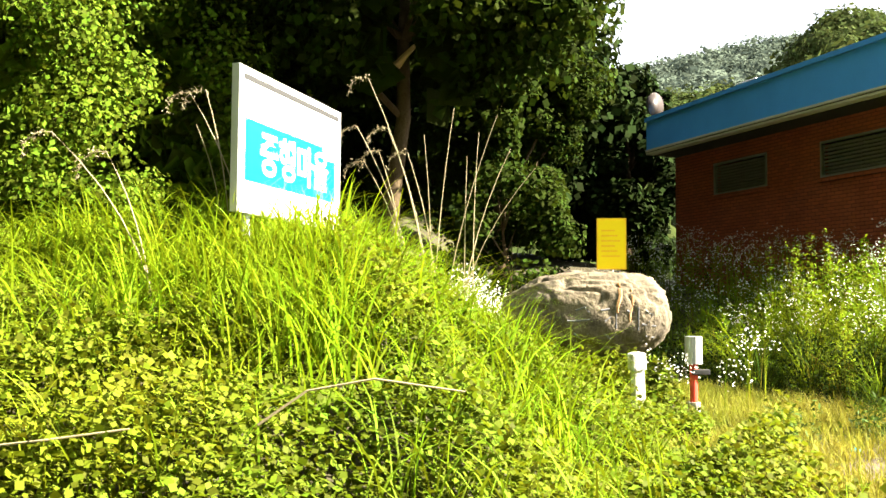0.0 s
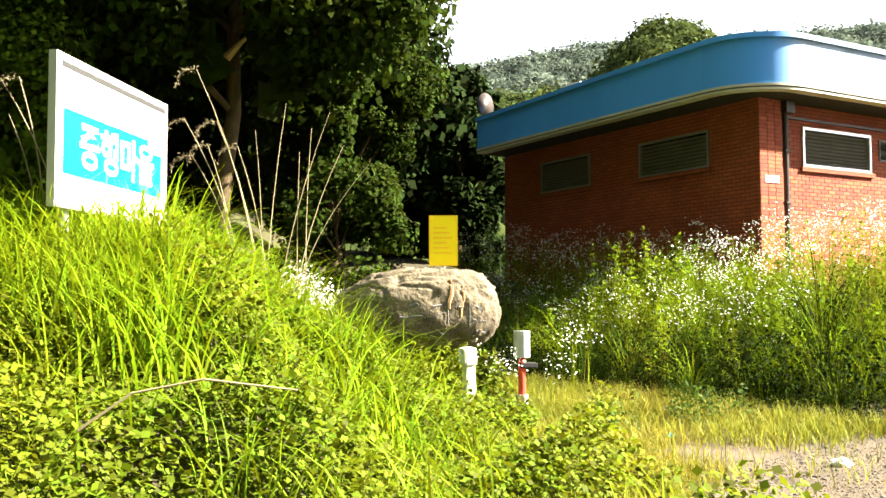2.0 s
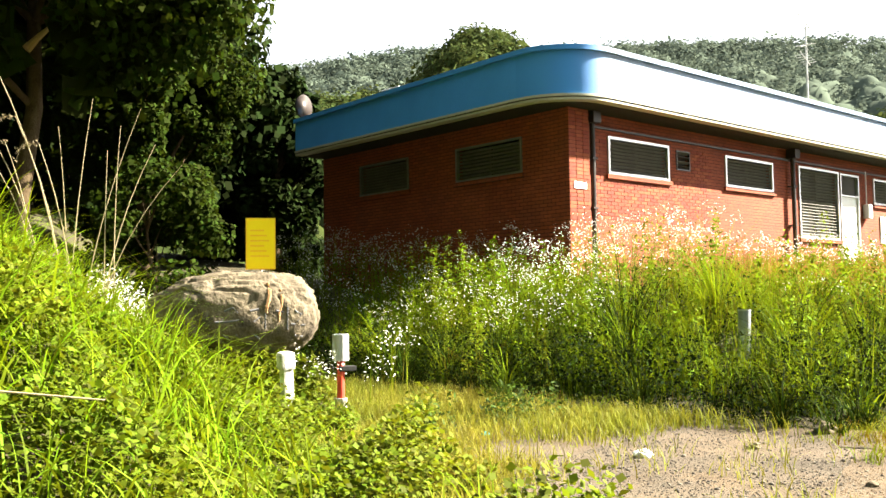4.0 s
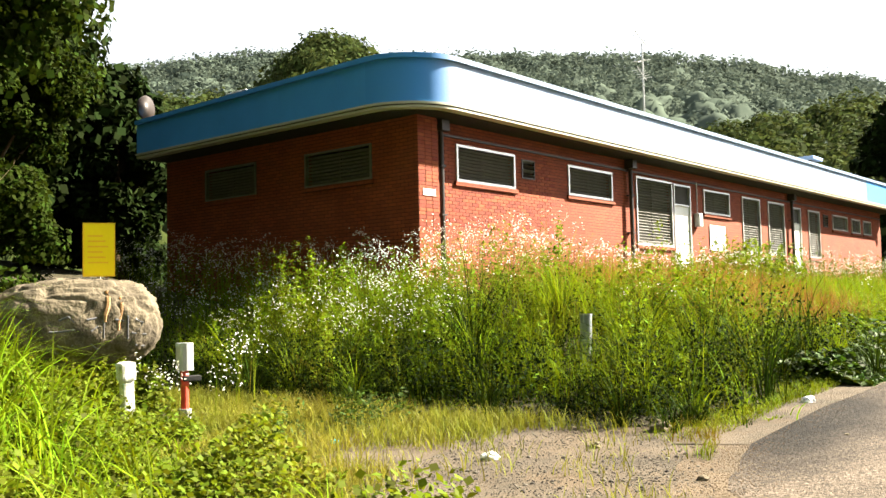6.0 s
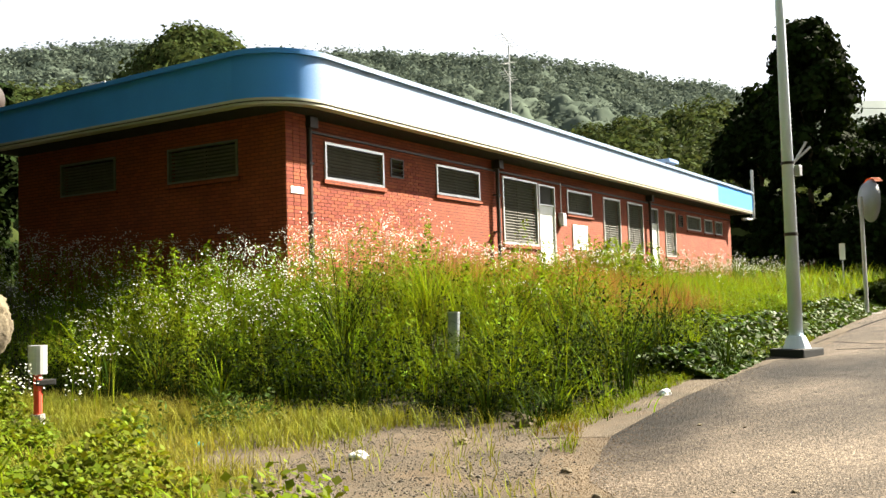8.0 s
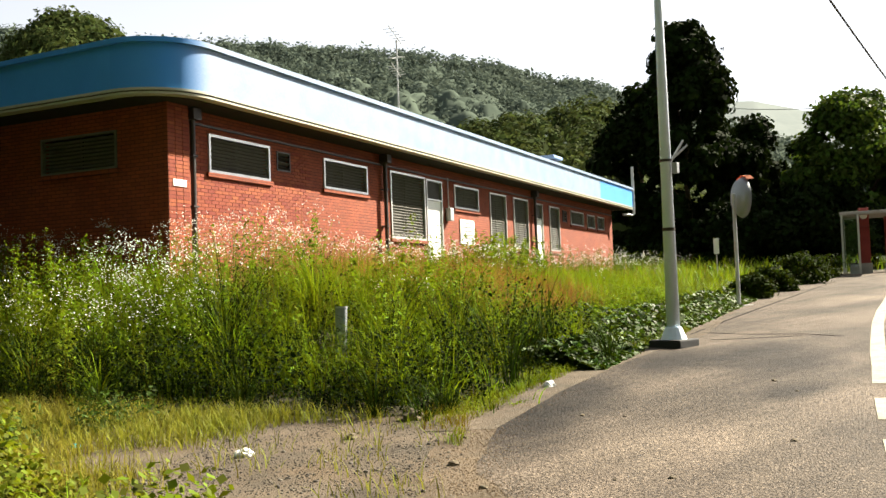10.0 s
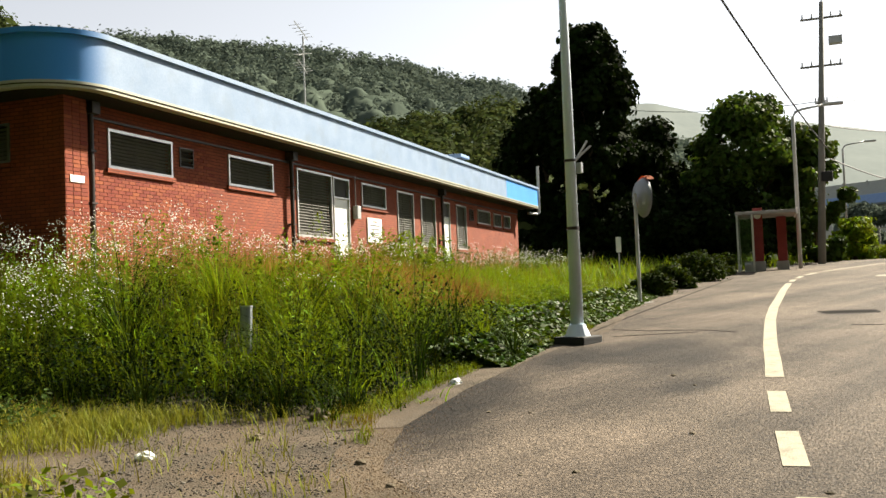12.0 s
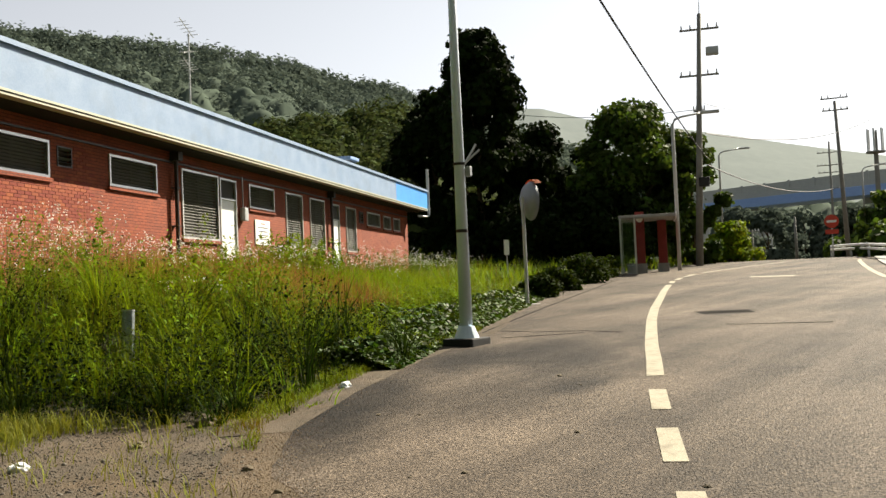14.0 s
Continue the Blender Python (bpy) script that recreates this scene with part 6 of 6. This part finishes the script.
fleabane("bank_daisies", S, rng.uniform(0.45, 0.85, len(S)), 10, rng, "white flower heads crowding behind the boulder")
S = np.array([(x + rng.normal(0, 0.12), y + rng.normal(0, 0.12), 0) for x, y in ((3.62, 11.1), (2.55, 10.4), (2.3, 11.2), (3.3, 10.9)) for _ in range(7)])
S[:, 2] = ground_height(S[:, 0], S[:, 1])
fleabane("drive_daisies", S, np.where(S[:, 0] > 3.45, rng.uniform(0.8, 1.0, len(S)), rng.uniform(0.4, 0.7, len(S))), 10, rng, "white flower heads on daisy weeds beside the drive")
S = np.array([[*from_uw(u, w), 0.0] for u, w in zip(rng.normal(8.9, 0.6, 90), rng.normal(-2.6, 0.4, 90))])
S[:, 2] = ground_height(S[:, 0], S[:, 1])
stemmed("vine_shrub", S, rng.uniform(0.7, 1.35, 90), 60, 0.09, LEAF_C, rng, "rounded leafy shrub in front of the tall window")

# soft tall grass: bright over the near corner of the field, shorter towards the road
P = scatter_uw(rng, 30000, lambda x, y: (plot_inside(x, y) > 1.25) * (plot_inside(x, y) < 4.6) * (0.15 + 0.85 * (patchy(x, y, 2.4, 3.9) > 0.45)), u0=-4.6, u1=2.2, w0=-7.6, w1=2.0)
P = P[rng.random(len(P)) < on_plot(P[:, 0], P[:, 1]) + 0.25]
d = plot_inside(P[:, 0], P[:, 1])
blades("corner_grass", P, rng.uniform(0.55, 1.15, len(P)) * (0.55 + 0.45 * smooth01((d - 0.6) / 0.9)) * (0.7 + 0.4 * patchy(P[:, 0], P[:, 1], 3.1, 5)), rng.uniform(0.006, 0.012, len(P)), rng.uniform(0.15, 0.75, len(P)), GRASS_A, rng, "soft tall bright grass over the corner of the weed field", seg=4)
P = scatter_uw(rng, 26000, lambda x, y: (plot_inside(x, y) > 1.5) * (plot_inside(x, y) < 6.5) * (0.2 + 0.8 * (patchy(x, y, 1.8, 0.9) > 0.4)), u0=1.5, u1=16, w0=-6.6, w1=-0.4)
d = plot_inside(P[:, 0], P[:, 1])
blades("slope_grass", P, rng.uniform(0.35, 0.85, len(P)) * (0.4 + 0.6 * smooth01((d - 1.4) / 2.2)), rng.uniform(0.006, 0.012, len(P)), rng.uniform(0.15, 0.8, len(P)), GRASS_A, rng, "soft yellow-green grass on the slope before the wall", seg=3)
S = scatter_uw(rng, 2600, lambda x, y: (plot_inside(x, y) > 0.5) * (plot_inside(x, y) < 3.2) * (patchy(x, y, 2.6, 1.2) > 0.4), u0=1.8, u1=16, w0=-7.6, w1=-4.0)
d = plot_inside(S[:, 0], S[:, 1])
stemmed("slope_weeds", S, rng.uniform(0.15, 0.42, len(S)) * (0.5 + 0.5 * smooth01(d / 2.0)), 26, 0.055, LEAF_C, rng, "low leafy weeds on the slope beside the road", lo=0.3, slim=0.6)

# lush grass between the building and the lamp
P = scatter_uw(rng, 30000, lambda x, y: on_plot(x, y) * (plot_inside(x, y) > 0.6) * (plot_inside(x, y) < 4.5) * (0.25 + 0.75 * patchy(x, y, 1.4, 2.6)), u0=6, u1=27)
blades("lush_grass", P, rng.uniform(0.35, 0.8, len(P)) * (0.55 + 0.6 * patchy(P[:, 0], P[:, 1], 1.9, 1.1)), rng.uniform(0.009, 0.018, len(P)), rng.uniform(0.2, 0.9, len(P)), GRASS_MID, rng, "lush green grass along the road side of the plot", seg=3)

# shade low down between the stems, put in as near-black leaves
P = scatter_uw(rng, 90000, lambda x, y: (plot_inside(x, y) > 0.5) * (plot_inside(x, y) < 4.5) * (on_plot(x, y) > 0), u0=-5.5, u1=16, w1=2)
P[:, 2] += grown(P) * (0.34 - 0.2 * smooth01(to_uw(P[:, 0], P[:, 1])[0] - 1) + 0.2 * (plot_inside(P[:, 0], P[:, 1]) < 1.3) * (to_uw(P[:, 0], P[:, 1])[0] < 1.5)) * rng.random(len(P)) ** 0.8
leaf_quads("undergrowth", P, rng.normal(0, 0.6, P.shape) + np.array([0, 0, 0.6]), rng.uniform(0.025, 0.055, len(P)), LEAF_B, rng, "near-black leaves standing in for shade in the gaps between weeds", "weeds", slim=0.8)

# dark leaves packed along the edge for the shaded hollow there
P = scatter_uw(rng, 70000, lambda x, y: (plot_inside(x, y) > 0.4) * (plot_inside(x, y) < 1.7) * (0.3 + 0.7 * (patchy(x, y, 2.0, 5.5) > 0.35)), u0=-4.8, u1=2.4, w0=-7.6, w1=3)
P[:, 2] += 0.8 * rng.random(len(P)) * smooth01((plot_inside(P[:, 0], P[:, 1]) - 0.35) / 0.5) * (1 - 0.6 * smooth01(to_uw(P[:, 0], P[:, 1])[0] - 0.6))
leaf_quads("edge_undergrowth", P, rng.normal(0, 0.6, P.shape) + np.array([0, 0, 0.5]), rng.uniform(0.03, 0.06, len(P)), GRASS_DARK, rng, "dark leaves standing in for the shaded hollow under the weeds", "weeds", slim=0.28)

# broad leaves along the road edge
P = scatter_uw(rng, 60000, lambda x, y: (plot_inside(x, y) > 0.02) * (plot_inside(x, y) < 2.3 - 1.1 * smooth01((to_uw(x, y)[0] - 5) / 3)) * (0.25 + 0.75 * patchy(x, y, 1.2, 6)), u0=-1.0, u1=30, w0=-8.1, w1=-5.4)
P[:, 2] += 0.05 + 0.42 * rng.random(len(P)) ** 0.6 * smooth01(plot_inside(P[:, 0], P[:, 1]) / 0.8) * (0.4 + 0.6 * patchy(P[:, 0], P[:, 1], 2.2, 3))
leaf_quads("verge_creeper", P, rng.normal(0, 0.4, P.shape) + np.array([0.1, -0.2, 0.9]), rng.uniform(0.045, 0.11, len(P)), LEAF_SHINY, rng, "broad-leaved creeper spreading along the road edge", "weeds", slim=1.2)
for k, (x, y, r) in enumerate(((4.35, 9.0, 0.3), (4.0, 8.9, 0.22), (3.1, 8.6, 0.2))):
    S = np.concatenate([np.array([[x, y]]) + rng.normal(0, r * 0.6, (26, 2)), np.zeros((26, 1))], 1)
    S[:, 2] = ground_height(S[:, 0], S[:, 1])
    stemmed("low_weed", S, rng.uniform(0.15, 0.45, 26), 16, 0.05, LEAF_A, rng, "small leafy weed on the edge of the gravel")
# far roadside weeds
P = scatter(rng, 9000, 26, 60, 12, 34, lambda x, y: (y > 17.2 + 0.06 * (x - 34)) * (y < 0.62 * x + 3) * 1.0)
blades("far_weeds", P, rng.uniform(0.5, 1.2, len(P)), rng.uniform(0.02, 0.04, len(P)), rng.uniform(0.2, 0.7, len(P)), GRASS_MID, rng, "green weeds on the verge near the bus shelter", seg=3)

# ---- stones and litter ----
def pebbles(name, P, size, mat, rng, label):
    n = len(P)
    base = np.array([(1, 0, 0), (0, 1, 0), (-1, 0, 0), (0, -1, 0), (0.1, 0.05, 0.75), (0, 0, -0.6)])
    V = P[:, None] + base[None] * size[:, None, None] * rng.uniform(0.6, 1.3, (n, 6, 3))
    tri = np.array([(0, 1, 4), (1, 2, 4), (2, 3, 4), (3, 0, 4), (1, 0, 5), (2, 1, 5), (3, 2, 5), (0, 3, 5)])
    F = (np.arange(n)[:, None, None] * 6 + tri[None]).reshape(-1, 3)
    return tagged(quads(name, V.reshape(-1, 3), F, mat), label, "gravel", kind="stuff")


x, y = rng.uniform(1.8, 6.3, 26000), rng.uniform(3.2, 9.0, 26000)
ok = (y < 6.3 + 0.55 * (x - 2.4)) & (y > 4.3 + 0.95 * (x - 4.3)) & (y > 1.2 * (x - 1.0)) & (plot_inside(x, y) < 0.2) & (rng.random(26000) < 0.25 + 0.75 * patchy(x, y, 1.7, 8))
P = np.stack([x[ok], y[ok], road_height(x[ok], y[ok]) + 0.006], -1)
pebbles("gravel_stones", P, rng.uniform(0.003, 0.012, len(P)) * (1 + 1.2 * (rng.random(len(P)) > 0.97)), PEBBLE, rng, "loose grey and brown gravel stones on the drive")

e = rng.uniform(0, 1, 9000) ** 1.0
ex, ey = np.interp(e, [0, 0.25, 0.5, 0.7, 0.85, 1], [3.9, 4.6, 6.19, 8.08, 10.63, 14.4]), np.interp(e, [0, 0.25, 0.5, 0.7, 0.85, 1], [3.5, 4.65, 5.95, 6.83, 7.76, 8.8])
off = rng.normal(0, 0.22, 9000)
x, y = ex + 0.6 * off + rng.normal(0, 0.05, 9000), ey - 0.8 * off
pebbles("edge_grit", np.stack([x, y, road_height(x, y) + 0.011], -1)[:5000], rng.uniform(0.003, 0.007, 5000), SAND, rng, "pale sandy grit scattered over the asphalt edge")


def lump(name, x, y, size, mat, label, category, seed, flat=0.6):
    bm = bmesh.new()
    bmesh.ops.create_icosphere(bm, subdivisions=3, radius=1)
    for v in bm.verts:
        v.co *= 1 + 0.35 * noise.noise(v.co * 1.7 + Vector((seed, 0, 0))) + 0.12 * noise.noise(v.co * 5)
        v.co = Vector((v.co.x * size, v.co.y * size * 0.8, v.co.z * size * flat))
    ob = part(name, bm, mat)
    ob.matrix_world = pose(x, y, max(at_ground(x, y), float(road_height(x, y))) + size * flat * 0.45, 0, 0, seed * 40)
    return tagged(ob, label, category)


lump("stone", 6.1, 6.75, 0.11, STONE, "rounded brown stone at the edge of the weeds", "stone", 1)
lump("stone", 5.15, 6.5, 0.06, STONE, "small brown stone on the gravel", "stone", 2)
lump("stone", 4.9, 5.0, 0.045, STONE, "small brown stone on the gravel", "stone", 3)
lump("crumpled_litter", 4.2, 6.67, 0.075, PLASTIC, "crumpled white plastic litter on the gravel", "litter", 4)
lump("crumpled_litter", 8.36, 6.97, 0.085, PLASTIC, "white plastic litter at the road edge", "litter", 5)
lump("crumpled_litter", 15.6, 10.3, 0.16, PLASTIC, "white plastic bag lying in the verge", "litter", 6, 0.9)
lump("crumpled_litter", 3.56, 8.35, 0.05, TURQ, "small blue plastic scrap in the grass", "litter", 7)
lump("stone", 6.9, 3.4, 0.03, STONE, "small dark stone lying on the asphalt", "stone", 8)
lump("stone", 5.4, 3.5, 0.03, STONE, "small dark stone lying on the asphalt", "stone", 9)

for k, (x, y) in enumerate([(5.16, 3.78), (5.65, 1.95), (4.51, 4.34), (7.15, 5.1), (7.02, 5.47), (9.77, 5.01), (9.21, 4.48)]):
    lump("stone", x, y, 0.022 + 0.006 * (k % 3), STONE, "small dark stone lying on the asphalt", "stone", 10 + k)


# ---- bricks at the near corner ----
BRICK_PIECE = material("single_brick", (0.18, 0.035, 0.013), (0.245, 0.059, 0.023), rough=0.85, scale=9, fine=70, bump=0.25, random_by="object", spread=0.22, stain=(0.16, 0.045, 0.026), stain_scale=3, stain_amount=0.4)


def brick_mesh(length):
    bm = box(-length / 2, length / 2, -0.006, 0.003, -0.029, 0.029, 0.003)
    me = bpy.data.meshes.new("brick")
    bm.to_mesh(me)
    bm.free()
    me.materials.append(BRICK_PIECE)
    return me


whole, header = brick_mesh(0.19), brick_mesh(0.165)
wall_ob = next(o for o in building.children if o.name.startswith("front_wall"))
pier_ob = next(o for o in building.children if o.name.startswith("corner_pier"))
openings = [WINDOWS[0], VENTS[0]]
made = 0
for row in range(20, 43):
    z = (row + 0.5) * 0.067
    for k in range(4, 26):
        u = k * 0.2 + (0.1 if row % 2 else 0.0)
        if u - 0.1 < 0.80 or u + 0.1 > 4.6 or made >= 300:
            continue
        if any(a - 0.1 < u < b + 0.1 and lo - Z0 - 0.13 < z < hi - Z0 + 0.03 for a, b, lo, hi in openings):
            continue
        ob = new("brick", whole)
        ob.parent = wall_ob
        ob.location = (u, 0, z)
        made += 1
for row in range(17, 48):
    for k in range(3):
        ob = new("brick", header)
        ob.parent = pier_ob
        ob.location = (0.06 + k * 0.185 + (0.01 if row % 2 else -0.005), -0.16, (row + 0.5) * 0.067)
